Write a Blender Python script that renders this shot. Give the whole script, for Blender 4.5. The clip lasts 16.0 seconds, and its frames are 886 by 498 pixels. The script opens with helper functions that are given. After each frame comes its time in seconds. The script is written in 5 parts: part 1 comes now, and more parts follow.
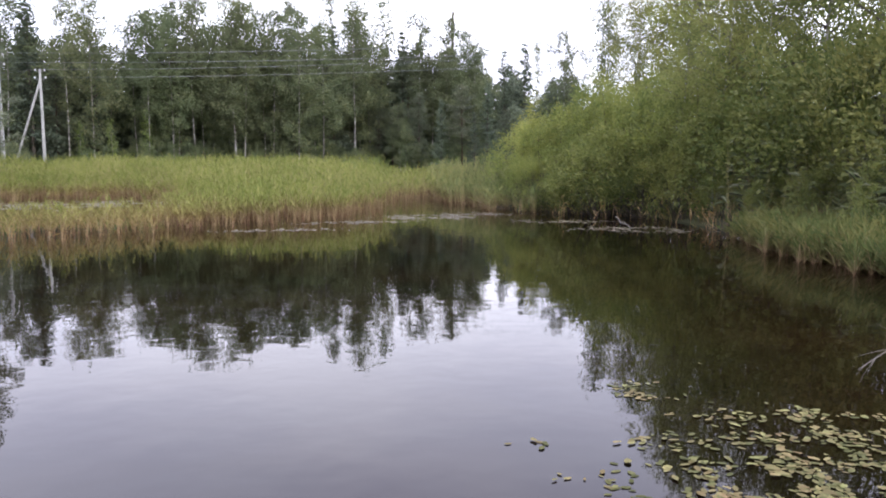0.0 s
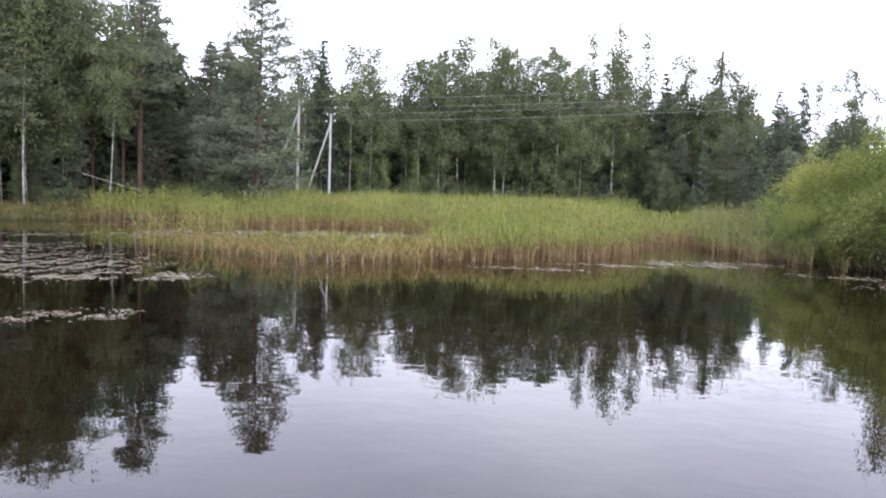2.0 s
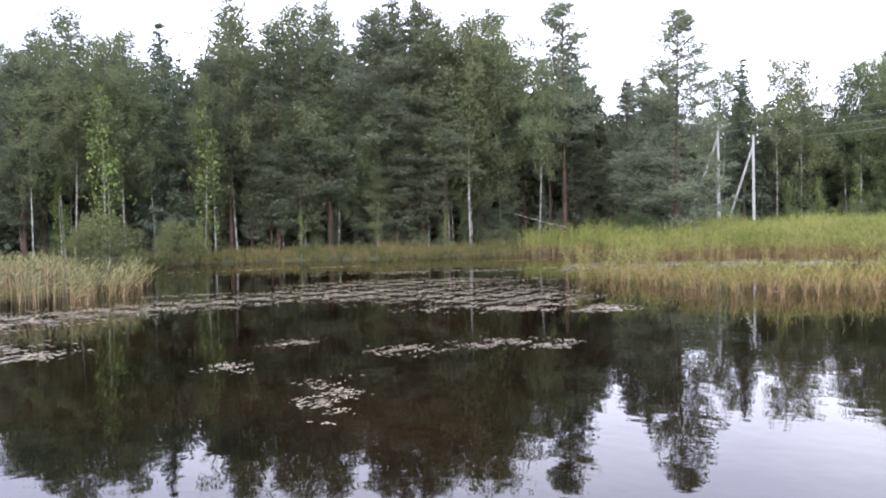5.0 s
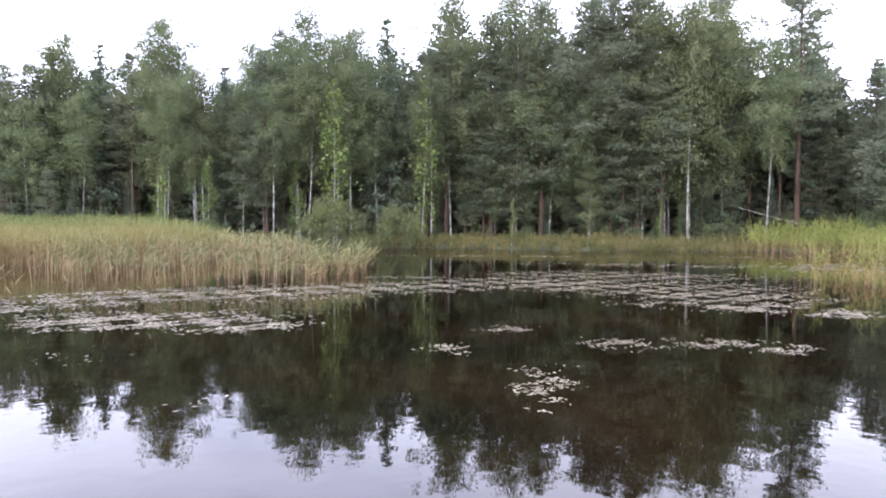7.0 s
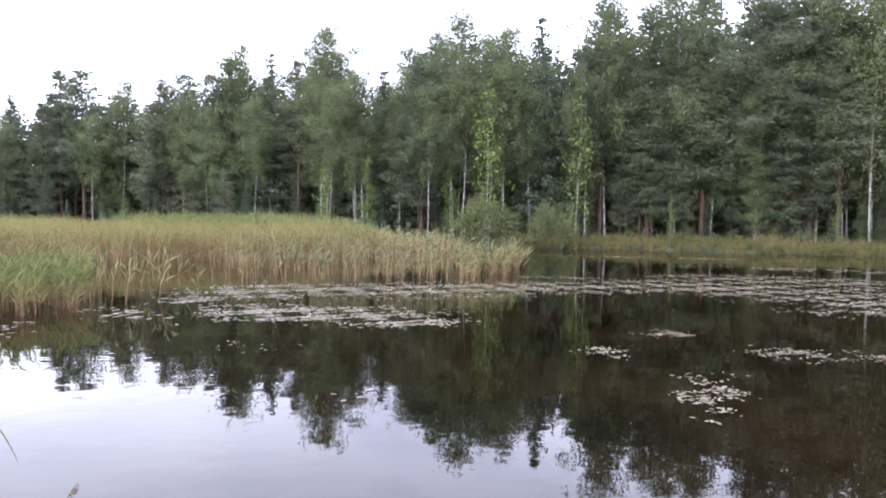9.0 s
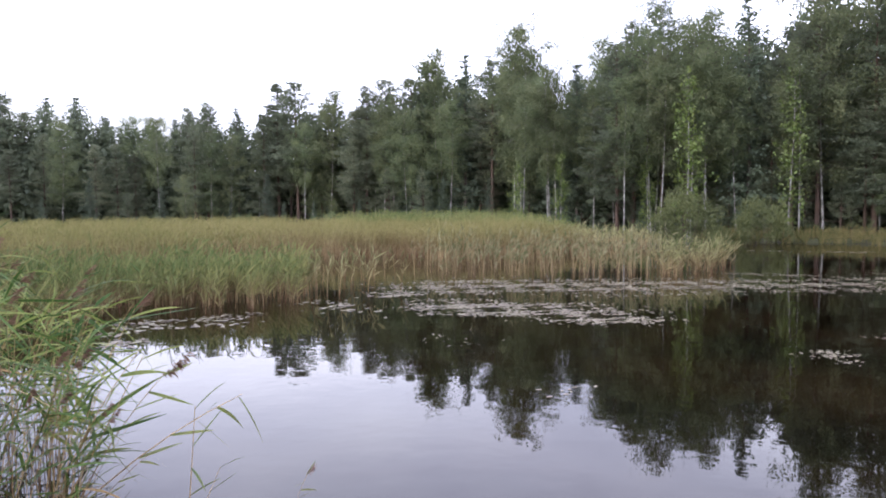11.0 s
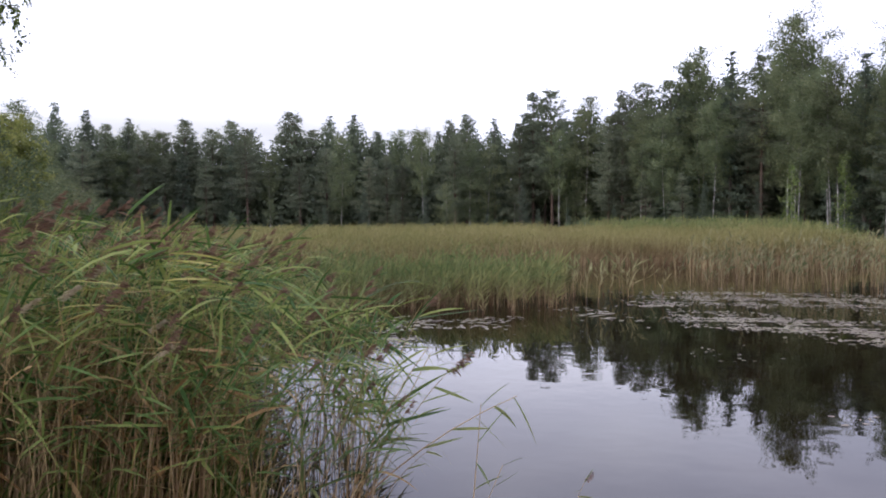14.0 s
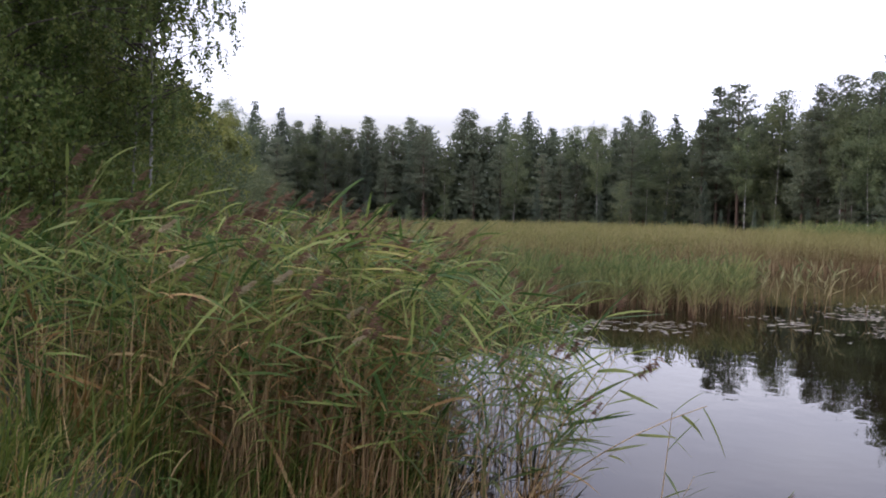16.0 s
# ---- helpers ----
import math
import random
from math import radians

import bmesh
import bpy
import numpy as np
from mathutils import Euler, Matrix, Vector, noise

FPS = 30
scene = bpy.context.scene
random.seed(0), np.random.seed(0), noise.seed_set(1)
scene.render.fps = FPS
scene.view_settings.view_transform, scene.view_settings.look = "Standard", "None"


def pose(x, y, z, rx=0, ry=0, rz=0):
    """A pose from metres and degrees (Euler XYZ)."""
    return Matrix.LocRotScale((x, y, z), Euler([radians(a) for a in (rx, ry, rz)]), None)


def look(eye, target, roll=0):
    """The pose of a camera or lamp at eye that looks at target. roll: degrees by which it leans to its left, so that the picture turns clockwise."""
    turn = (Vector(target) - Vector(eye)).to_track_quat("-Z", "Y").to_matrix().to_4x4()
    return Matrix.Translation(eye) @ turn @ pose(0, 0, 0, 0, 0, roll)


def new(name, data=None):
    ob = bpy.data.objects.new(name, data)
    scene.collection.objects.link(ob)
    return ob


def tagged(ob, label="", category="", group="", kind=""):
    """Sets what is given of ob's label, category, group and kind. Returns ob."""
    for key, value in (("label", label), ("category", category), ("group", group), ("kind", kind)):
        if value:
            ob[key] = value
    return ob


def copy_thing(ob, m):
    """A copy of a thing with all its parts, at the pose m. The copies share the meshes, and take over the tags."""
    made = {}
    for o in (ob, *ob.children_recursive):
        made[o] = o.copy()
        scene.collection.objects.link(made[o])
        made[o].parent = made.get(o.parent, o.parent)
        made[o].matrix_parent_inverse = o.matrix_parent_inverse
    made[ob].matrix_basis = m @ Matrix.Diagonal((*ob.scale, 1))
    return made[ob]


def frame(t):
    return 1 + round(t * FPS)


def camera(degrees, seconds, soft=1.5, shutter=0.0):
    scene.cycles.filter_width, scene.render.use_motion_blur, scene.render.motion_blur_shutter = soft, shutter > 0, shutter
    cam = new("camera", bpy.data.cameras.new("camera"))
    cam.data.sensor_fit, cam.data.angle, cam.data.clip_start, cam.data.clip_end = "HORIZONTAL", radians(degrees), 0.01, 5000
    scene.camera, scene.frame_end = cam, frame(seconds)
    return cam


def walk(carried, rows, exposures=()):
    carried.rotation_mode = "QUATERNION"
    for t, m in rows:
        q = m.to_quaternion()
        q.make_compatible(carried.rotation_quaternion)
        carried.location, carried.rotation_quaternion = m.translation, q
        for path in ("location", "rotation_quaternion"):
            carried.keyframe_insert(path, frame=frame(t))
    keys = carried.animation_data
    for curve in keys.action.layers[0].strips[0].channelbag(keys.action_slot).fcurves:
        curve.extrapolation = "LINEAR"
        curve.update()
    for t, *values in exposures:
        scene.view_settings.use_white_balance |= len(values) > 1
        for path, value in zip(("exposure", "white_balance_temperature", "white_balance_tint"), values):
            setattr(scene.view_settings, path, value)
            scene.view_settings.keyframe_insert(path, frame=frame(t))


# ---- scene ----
cam = camera(61.0, 16.0, soft=1.95)
EYE, ARM = 2.0, 0.57   # eye above the water; how far the camera is held from the turning body
ROWS = [  # seconds, yaw, pitch, roll
    (0.0, 0.00, -6.72, -0.24),
    (0.5, 2.79, -5.13, -0.07),
    (1.0, 5.72, -5.17, -1.55),
    (1.5, 10.20, -4.67, -1.00),
    (2.0, 18.99, -3.99, -2.00),
    (2.5, 24.59, -4.18, 0.15),
    (3.0, 33.81, -3.06, 0.37),
    (3.5, 38.98, -2.88, 0.69),
    (4.0, 41.73, -2.84, 1.39),
    (4.5, 45.53, -2.24, 1.18),
    (4.7, 47.33, -2.00, 1.27),
    (6.8, 63.50, -2.42, -0.29),
    (7.0, 65.58, -2.45, -0.29),
    (7.5, 69.84, -2.65, -0.45),
    (8.0, 72.20, -2.72, -0.59),
    (8.2, 73.32, -2.68, -0.56),
    (10.3, 84.45, -2.87, -0.25),
    (10.5, 86.33, -2.94, -0.01),
    (11.0, 91.50, -2.90, 0.39),
    (11.5, 96.18, -3.32, 0.02),
    (12.0, 100.08, -3.57, 0.05),
    (12.5, 102.56, -2.98, 0.38),
    (13.0, 105.00, -2.71, -0.21),
    (13.5, 107.62, -2.53, 0.18),
    (14.0, 110.49, -2.28, 0.31),
    (14.5, 114.21, -1.67, 0.50),
    (15.0, 118.37, -1.99, 0.49),
    (15.5, 121.79, -2.05, 0.44),
    (16.0, 123.45, -2.65, -1.24),
]
walk(cam, [(t, pose(-ARM * math.sin(radians(yaw)), ARM * math.cos(radians(yaw)), EYE, 90 + pitch, roll, yaw)) for t, yaw, pitch, roll in ROWS],
     exposures=((0.0, 0.20, 6620, 10), (1.0, 0.30, 6590, 10), (3.5, 0.37, 6500, 10), (7.0, 0.79, 6380, 10), (8.0, 0.77, 6360, 10), (10.5, 0.42, 6420, 10), (11.0, 0.26, 6440, 10), (12.5, -0.05, 6480, 10), (14.5, -0.34, 6540, 10), (16.0, -0.37, 6580, 10)))


# ---- world and sun: a bright overcast sky ----
world = bpy.data.worlds.new("overcast_sky")
scene.world = world
world.use_nodes = True
wn, wl = world.node_tree.nodes, world.node_tree.links
wn.clear()
SUN_UP, SUN_ROUND = 33.0, 140.0
sky = wn.new("ShaderNodeTexSky")
sky.sky_type, sky.sun_disc = "NISHITA", False
sky.sun_elevation, sky.sun_rotation = radians(SUN_UP), radians(SUN_ROUND)
sky.dust_density, sky.air_density = 4.0, 1.0
w_co = wn.new("ShaderNodeTexCoord")
w_map = wn.new("ShaderNodeMapping")
w_map.inputs["Scale"].default_value = (1.0, 1.0, 2.6)
w_noise = wn.new("ShaderNodeTexNoise")
w_noise.inputs["Scale"].default_value, w_noise.inputs["Detail"].default_value = 1.7, 5.0
w_ramp = wn.new("ShaderNodeValToRGB")
w_ramp.color_ramp.elements[0].position, w_ramp.color_ramp.elements[0].color = 0.28, (0.42, 0.44, 0.60, 1)
w_ramp.color_ramp.elements.new(0.48).color = (0.86, 0.88, 1.10, 1)
w_ramp.color_ramp.elements[2].position, w_ramp.color_ramp.elements[2].color = 0.68, (1.06, 1.07, 1.26, 1)
SKY_LEVEL = 2.7
w_cloud = wn.new("ShaderNodeBackground")
w_cloud.inputs["Strength"].default_value = SKY_LEVEL
w_clear = wn.new("ShaderNodeBackground")
w_clear.inputs["Strength"].default_value = 0.12
w_mix = wn.new("ShaderNodeMixShader")
w_mix.inputs[0].default_value = 0.9
w_out = wn.new("ShaderNodeOutputWorld")
wl.new(w_co.outputs["Generated"], w_map.inputs["Vector"])
wl.new(w_map.outputs[0], w_noise.inputs["Vector"])
wl.new(w_noise.outputs["Fac"], w_ramp.inputs[0])
w_split = wn.new("ShaderNodeSeparateXYZ")
w_high = wn.new("ShaderNodeMapRange")
w_high.inputs["From Min"].default_value, w_high.inputs["From Max"].default_value = 0.12, 0.55
w_tone = wn.new("ShaderNodeMix")
w_tone.data_type, w_tone.blend_type = "RGBA", "MULTIPLY"
w_tone.inputs[7].default_value = (0.92, 0.91, 0.99, 1)
wl.new(w_co.outputs["Generated"], w_split.inputs[0])
wl.new(w_split.outputs["Z"], w_high.inputs["Value"])
wl.new(w_high.outputs[0], w_tone.inputs[0])
wl.new(w_ramp.outputs[0], w_tone.inputs[6])
# a grey-violet cloud bank low over the far reed bed
w_side = wn.new("ShaderNodeVectorMath")
w_side.operation = "DOT_PRODUCT"
w_side.inputs[1].default_value = (-math.sin(radians(126)), math.cos(radians(126)), 0)
w_reach = wn.new("ShaderNodeMapRange")
w_reach.interpolation_type = "SMOOTHSTEP"
w_reach.inputs["From Min"].default_value, w_reach.inputs["From Max"].default_value = 0.90, 0.985
w_low = wn.new("ShaderNodeMapRange")
w_low.interpolation_type = "SMOOTHSTEP"
w_low.inputs["From Min"].default_value, w_low.inputs["From Max"].default_value = 0.19, 0.10
w_wisp = wn.new("ShaderNodeTexNoise")
w_wisp.inputs["Scale"].default_value, w_wisp.inputs["Detail"].default_value = 5.0, 4.0
w_patch = wn.new("ShaderNodeMapRange")
w_patch.inputs["From Min"].default_value, w_patch.inputs["From Max"].default_value = 0.36, 0.58
w_both, w_all = wn.new("ShaderNodeMath"), wn.new("ShaderNodeMath")
w_both.operation = w_all.operation = "MULTIPLY"
w_bank = wn.new("ShaderNodeMix")
w_bank.data_type = "RGBA"
w_bank.inputs[7].default_value = (0.40, 0.405, 0.455, 1)
wl.new(w_co.outputs["Generated"], w_side.inputs[0])
wl.new(w_side.outputs["Value"], w_reach.inputs["Value"])
wl.new(w_split.outputs["Z"], w_low.inputs["Value"])
wl.new(w_map.outputs[0], w_wisp.inputs["Vector"])
wl.new(w_wisp.outputs["Fac"], w_patch.inputs["Value"])
wl.new(w_reach.outputs[0], w_both.inputs[0])
wl.new(w_low.outputs[0], w_both.inputs[1])
wl.new(w_both.outputs[0], w_all.inputs[0])
wl.new(w_patch.outputs[0], w_all.inputs[1])
wl.new(w_all.outputs[0], w_bank.inputs[0])
wl.new(w_tone.outputs[2], w_bank.inputs[6])
wl.new(w_bank.outputs[2], w_cloud.inputs[0])
wl.new(sky.outputs[0], w_clear.inputs[0])
wl.new(w_clear.outputs[0], w_mix.inputs[1])
wl.new(w_cloud.outputs[0], w_mix.inputs[2])
wl.new(w_mix.outputs[0], w_out.inputs[0])

sun_data = bpy.data.lights.new("sun", "SUN")
sun_data.energy, sun_data.angle, sun_data.color = 1.5, radians(40), (1.0, 0.97, 0.92)
sun = new("sun", sun_data)
sun.matrix_world = look((0, 0, 60), (-60 * math.sin(radians(SUN_ROUND)) / math.tan(radians(SUN_UP)), -60 * math.cos(radians(SUN_ROUND)) / math.tan(radians(SUN_UP)), 0))


# ---- materials ----
def material(name, tones, rough=0.6, scale=3.0, island=0.0, value=0.25, bump=0.0, bump_scale=20.0, translucent=0.0, base=None, base_z=(0.0, 1.0), gloss=0.5, hue=0.0):
    """A procedural surface: two or three tones mixed by noise at two scales, jittered leaf by leaf; base: a second set of tones near the foot."""
    m = bpy.data.materials.new(name)
    m.use_nodes = True
    n, l = m.node_tree.nodes, m.node_tree.links
    p = n["Principled BSDF"]
    p.inputs["Roughness"].default_value = rough
    p.inputs["Specular IOR Level"].default_value = gloss
    geo, tex = n.new("ShaderNodeNewGeometry"), n.new("ShaderNodeTexCoord")
    big, small = n.new("ShaderNodeTexNoise"), n.new("ShaderNodeTexNoise")
    big.inputs["Scale"].default_value, small.inputs["Scale"].default_value = scale, scale * 7
    big.inputs["Detail"].default_value, small.inputs["Detail"].default_value = 3, 4
    l.new(geo.outputs["Position"], big.inputs["Vector"])
    l.new(geo.outputs["Position"], small.inputs["Vector"])
    add = n.new("ShaderNodeMath"); add.operation = "MULTIPLY_ADD"
    l.new(small.outputs["Fac"], add.inputs[0]); add.inputs[1].default_value = 0.5
    l.new(big.outputs["Fac"], add.inputs[2])
    isl = n.new("ShaderNodeMath"); isl.operation = "MULTIPLY_ADD"
    l.new(geo.outputs["Random Per Island"], isl.inputs[0]); isl.inputs[1].default_value = island
    l.new(add.outputs[0], isl.inputs[2])
    sub = n.new("ShaderNodeMath"); sub.operation = "SUBTRACT"; sub.inputs[1].default_value = 0.25 + island / 2
    l.new(isl.outputs[0], sub.inputs[0])
    ramp = n.new("ShaderNodeValToRGB")
    ramp.color_ramp.elements[0].position, ramp.color_ramp.elements[1].position = 0.25, 0.75
    for i, c in enumerate(tones):
        if i == 0: ramp.color_ramp.elements[0].color = (*c, 1)
        elif i == len(tones) - 1: ramp.color_ramp.elements[-1].color = (*c, 1)
        else: ramp.color_ramp.elements.new(0.25 + 0.5 * i / (len(tones) - 1)).color = (*c, 1)
    l.new(sub.outputs[0], ramp.inputs[0])
    colour = ramp.outputs[0]
    if base:
        split = n.new("ShaderNodeSeparateXYZ"); l.new(geo.outputs["Position"], split.inputs[0])
        jit = n.new("ShaderNodeMath"); jit.operation = "MULTIPLY_ADD"
        l.new(geo.outputs["Random Per Island"], jit.inputs[0]); jit.inputs[1].default_value = 0.35 * (base_z[1] - base_z[0])
        l.new(split.outputs["Z"], jit.inputs[2])
        rng = n.new("ShaderNodeMapRange")
        rng.inputs["From Min"].default_value, rng.inputs["From Max"].default_value = base_z
        l.new(jit.outputs[0], rng.inputs["Value"])
        foot = n.new("ShaderNodeValToRGB")
        foot.color_ramp.elements[0].position, foot.color_ramp.elements[1].position = 0.3, 0.7
        foot.color_ramp.elements[0].color, foot.color_ramp.elements[1].color = (*base[0], 1), (*base[1], 1)
        l.new(sub.outputs[0], foot.inputs[0])
        mix = n.new("ShaderNodeMix"); mix.data_type = "RGBA"
        l.new(rng.outputs[0], mix.inputs[0]); l.new(foot.outputs[0], mix.inputs[6]); l.new(colour, mix.inputs[7])
        colour = mix.outputs[2]
    hsv = n.new("ShaderNodeHueSaturation")
    info = n.new("ShaderNodeObjectInfo")
    val = n.new("ShaderNodeMapRange")
    val.inputs["To Min"].default_value, val.inputs["To Max"].default_value = 1 - value, 1 + value
    l.new(info.outputs["Random"], val.inputs["Value"]); l.new(val.outputs[0], hsv.inputs["Value"])
    if hue:
        hu = n.new("ShaderNodeMapRange")
        hu.inputs["To Min"].default_value, hu.inputs["To Max"].default_value = 0.5 - hue, 0.5 + hue
        frac = n.new("ShaderNodeMath"); frac.operation = "FRACT"
        mul = n.new("ShaderNodeMath"); mul.operation = "MULTIPLY"; mul.inputs[1].default_value = 17.3
        l.new(info.outputs["Random"], mul.inputs[0]); l.new(mul.outputs[0], frac.inputs[0]); l.new(frac.outputs[0], hu.inputs["Value"])
        l.new(hu.outputs[0], hsv.inputs["Hue"])
    l.new(colour, hsv.inputs["Color"])
    l.new(hsv.outputs[0], p.inputs["Base Color"])
    if bump:
        bn, b = n.new("ShaderNodeTexNoise"), n.new("ShaderNodeBump")
        bn.inputs["Scale"].default_value, b.inputs["Strength"].default_value, b.inputs["Distance"].default_value = bump_scale, bump, 0.05
        l.new(geo.outputs["Position"], bn.inputs["Vector"]); l.new(bn.outputs["Fac"], b.inputs["Height"]); l.new(b.outputs[0], p.inputs["Normal"])
    if translucent:
        tr, ms = n.new("ShaderNodeBsdfTranslucent"), n.new("ShaderNodeMixShader")
        ms.inputs[0].default_value = translucent
        l.new(hsv.outputs[0], tr.inputs[0]); l.new(p.outputs[0], ms.inputs[1]); l.new(tr.outputs[0], ms.inputs[2])
        l.new(ms.outputs[0], n["Material Output"].inputs[0])
    return m


PINE_LEAF = material("pine_needles", [(0.098, 0.117, 0.080), (0.155, 0.178, 0.115), (0.210, 0.232, 0.144)], 0.6, 0.5, 0.3, 0.25, translucent=0.42, hue=0.012, gloss=0.15)
SPRUCE_LEAF = material("spruce_needles", [(0.0756, 0.0994, 0.0714), (0.13, 0.162, 0.103)], 0.6, 0.5, 0.4, 0.25, translucent=0.3, gloss=0.15)
BIRCH_LEAF = material("birch_leaves", [(0.105, 0.135, 0.070), (0.154, 0.185, 0.092), (0.215, 0.238, 0.115)], 0.6, 0.6, 0.3, 0.22, translucent=0.4, hue=0.015, gloss=0.2)
SAPLING_LEAF = material("sapling_leaves", [(0.12, 0.18, 0.04), (0.20, 0.25, 0.07)], 0.5, 0.8, 0.6, 0.15, translucent=0.35)
WILLOW_LEAF = material("willow_leaves", [(0.145, 0.180, 0.052), (0.240, 0.270, 0.075), (0.36, 0.355, 0.095)], 0.5, 0.45, 0.45, 0.15, translucent=0.5, hue=0.012, gloss=0.3)
# birch leaf tone darkened: tree shade on the left bank put into the colour
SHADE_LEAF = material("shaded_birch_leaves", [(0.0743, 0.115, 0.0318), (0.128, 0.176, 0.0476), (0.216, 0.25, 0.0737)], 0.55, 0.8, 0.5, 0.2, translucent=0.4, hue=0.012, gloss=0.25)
BANK_LEAF = material("bank_birch_leaves", [(0.150, 0.182, 0.054), (0.235, 0.262, 0.078), (0.345, 0.345, 0.108)], 0.5, 0.6, 0.5, 0.15, translucent=0.5, hue=0.012, gloss=0.3)
GREY_LEAF = material("grey_willow_leaves", [(0.10, 0.118, 0.05), (0.178, 0.195, 0.079)], 0.55, 0.5, 0.5, 0.15, translucent=0.35, gloss=0.25)
ALDER_LEAF = material("alder_leaves", [(0.100, 0.128, 0.038), (0.172, 0.200, 0.056), (0.26, 0.27, 0.084)], 0.5, 0.7, 0.5, 0.15, translucent=0.45, hue=0.012, gloss=0.3)
WOODS_LEAF = material("deep_wood_leaves", [(0.0918, 0.114, 0.0766), (0.162, 0.19, 0.116)], 0.7, 0.3, 0.4, 0.0, translucent=0.3, gloss=0.15)
PINE_BARK = material("pine_bark", [(0.06, 0.042, 0.032), (0.115, 0.068, 0.047)], 0.9, 2.0, 0, 0.2, bump=0.6, bump_scale=12)
BIRCH_BARK = material("birch_bark", [(0.06, 0.052, 0.045), (0.27, 0.257, 0.235), (0.48, 0.46, 0.43)], 0.7, 2.5, 0, 0.25, bump=0.2)
DARK_BARK = material("dark_bark", [(0.05, 0.042, 0.034), (0.11, 0.09, 0.07)], 0.9, 2.0, 0, 0.2, bump=0.5)
DEAD_WOOD = material("dead_wood", [(0.09, 0.08, 0.065), (0.22, 0.20, 0.17)], 0.9, 3.0, 0, 0.1, bump=0.3)
REED_LEAF = material("reed_leaves", [(0.145, 0.19, 0.042), (0.233, 0.271, 0.0672), (0.339, 0.342, 0.105)], 0.6, 0.3, 0.6, 0.0, translucent=0.35, gloss=0.2,
                     base=((0.17, 0.085, 0.05), (0.36, 0.22, 0.11)), base_z=(0.15, 0.95))
OLIVE_LEAF = material("olive_reed_leaves", [(0.127, 0.155, 0.0615), (0.244, 0.256, 0.107), (0.381, 0.363, 0.179)], 0.6, 0.35, 0.9, 0.0, translucent=0.35, gloss=0.15,
                      base=((0.17, 0.095, 0.055), (0.38, 0.265, 0.14)), base_z=(0.1, 1.0))
STRAW_LEAF = material("straw_reed_leaves", [(0.118, 0.137, 0.058), (0.20, 0.203, 0.095), (0.31, 0.29, 0.16)], 0.6, 0.5, 1.0, 0.0, translucent=0.35, gloss=0.2)
STRAW_STEM = material("straw_reed_stems", [(0.20, 0.155, 0.075), (0.36, 0.28, 0.145)], 0.6, 0.5, 0.8, 0.0, base=((0.13, 0.085, 0.05), (0.30, 0.215, 0.12)), base_z=(0.0, 0.8), gloss=0.2)
# red-brown reed feet, with the shadow low in the bed painted into the base
FIELD_LEAF = material("field_reed_leaves", [(0.178, 0.184, 0.063), (0.254, 0.238, 0.0893), (0.335, 0.292, 0.126)], 0.6, 0.10, 0.35, 0.0, translucent=0.35, gloss=0.15,
                      base=((0.10, 0.050, 0.034), (0.23, 0.135, 0.080)), base_z=(0.3, 1.45))
BLUE_LEAF = material("bluish_reed_leaves", [(0.125, 0.175, 0.06), (0.205, 0.25, 0.09), (0.32, 0.32, 0.12)], 0.6, 0.3, 0.6, 0.0, translucent=0.35, gloss=0.2,
                     base=((0.22, 0.14, 0.075), (0.38, 0.28, 0.14)), base_z=(0.0, 0.9))
REED_STEM = material("reed_stems", [(0.22, 0.20, 0.078), (0.37, 0.315, 0.15)], 0.6, 0.3, 0.6, 0.0, base=((0.15, 0.075, 0.045), (0.36, 0.235, 0.13)), base_z=(0.05, 1.0), gloss=0.2)
NEAR_LEAF = material("near_reed_leaves", [(0.046, 0.092, 0.020), (0.108, 0.170, 0.042), (0.265, 0.305, 0.085)], 0.55, 0.7, 1.0, 0.25, translucent=0.42, gloss=0.22,
                     base=((0.12, 0.09, 0.03), (0.26, 0.195, 0.07)), base_z=(0.0, 0.65))
NEAR_STEM = material("near_reed_stems", [(0.156, 0.138, 0.048), (0.36, 0.264, 0.108)], 0.6, 0.8, 0.8, 0.2, base=((0.16, 0.085, 0.035), (0.40, 0.26, 0.125)), base_z=(0.3, 1.6))
DRY_LEAF = material("dry_blades", [(0.24, 0.125, 0.035), (0.38, 0.235, 0.085), (0.52, 0.38, 0.17)], 0.7, 1.2, 0.9, 0.2, translucent=0.2)
BARE_STEM = material("bare_straw_stems", [(0.22, 0.13, 0.055), (0.46, 0.32, 0.17)], 0.7, 1.5, 0.7, 0.1)
PLUME = material("reed_plumes", [(0.19, 0.105, 0.075), (0.33, 0.205, 0.135)], 0.9, 2.0, 0.5, 0.2, translucent=0.35)
YELLOW_LEAF = material("yellowed_blades", [(0.24, 0.25, 0.045), (0.42, 0.39, 0.075), (0.55, 0.48, 0.16)], 0.5, 2.0, 0.6, 0.1, translucent=0.35)
PALE_PLUME = material("pale_plumes", [(0.42, 0.33, 0.20), (0.58, 0.49, 0.33)], 0.9, 4.0, 0.6, 0.1, translucent=0.3)
SEDGE_LEAF = material("sedge_leaves", [(0.14, 0.195, 0.045), (0.22, 0.265, 0.065), (0.35, 0.32, 0.11)], 0.6, 0.4, 0.5, 0.0, translucent=0.35, gloss=0.2,
                      base=((0.22, 0.15, 0.06), (0.34, 0.26, 0.12)), base_z=(0.0, 0.6))
GRASS_LEAF = material("shore_grass", [(0.085, 0.10, 0.035), (0.165, 0.155, 0.06), (0.27, 0.215, 0.095)], 0.6, 0.35, 0.5, 0.0, translucent=0.35, gloss=0.15)
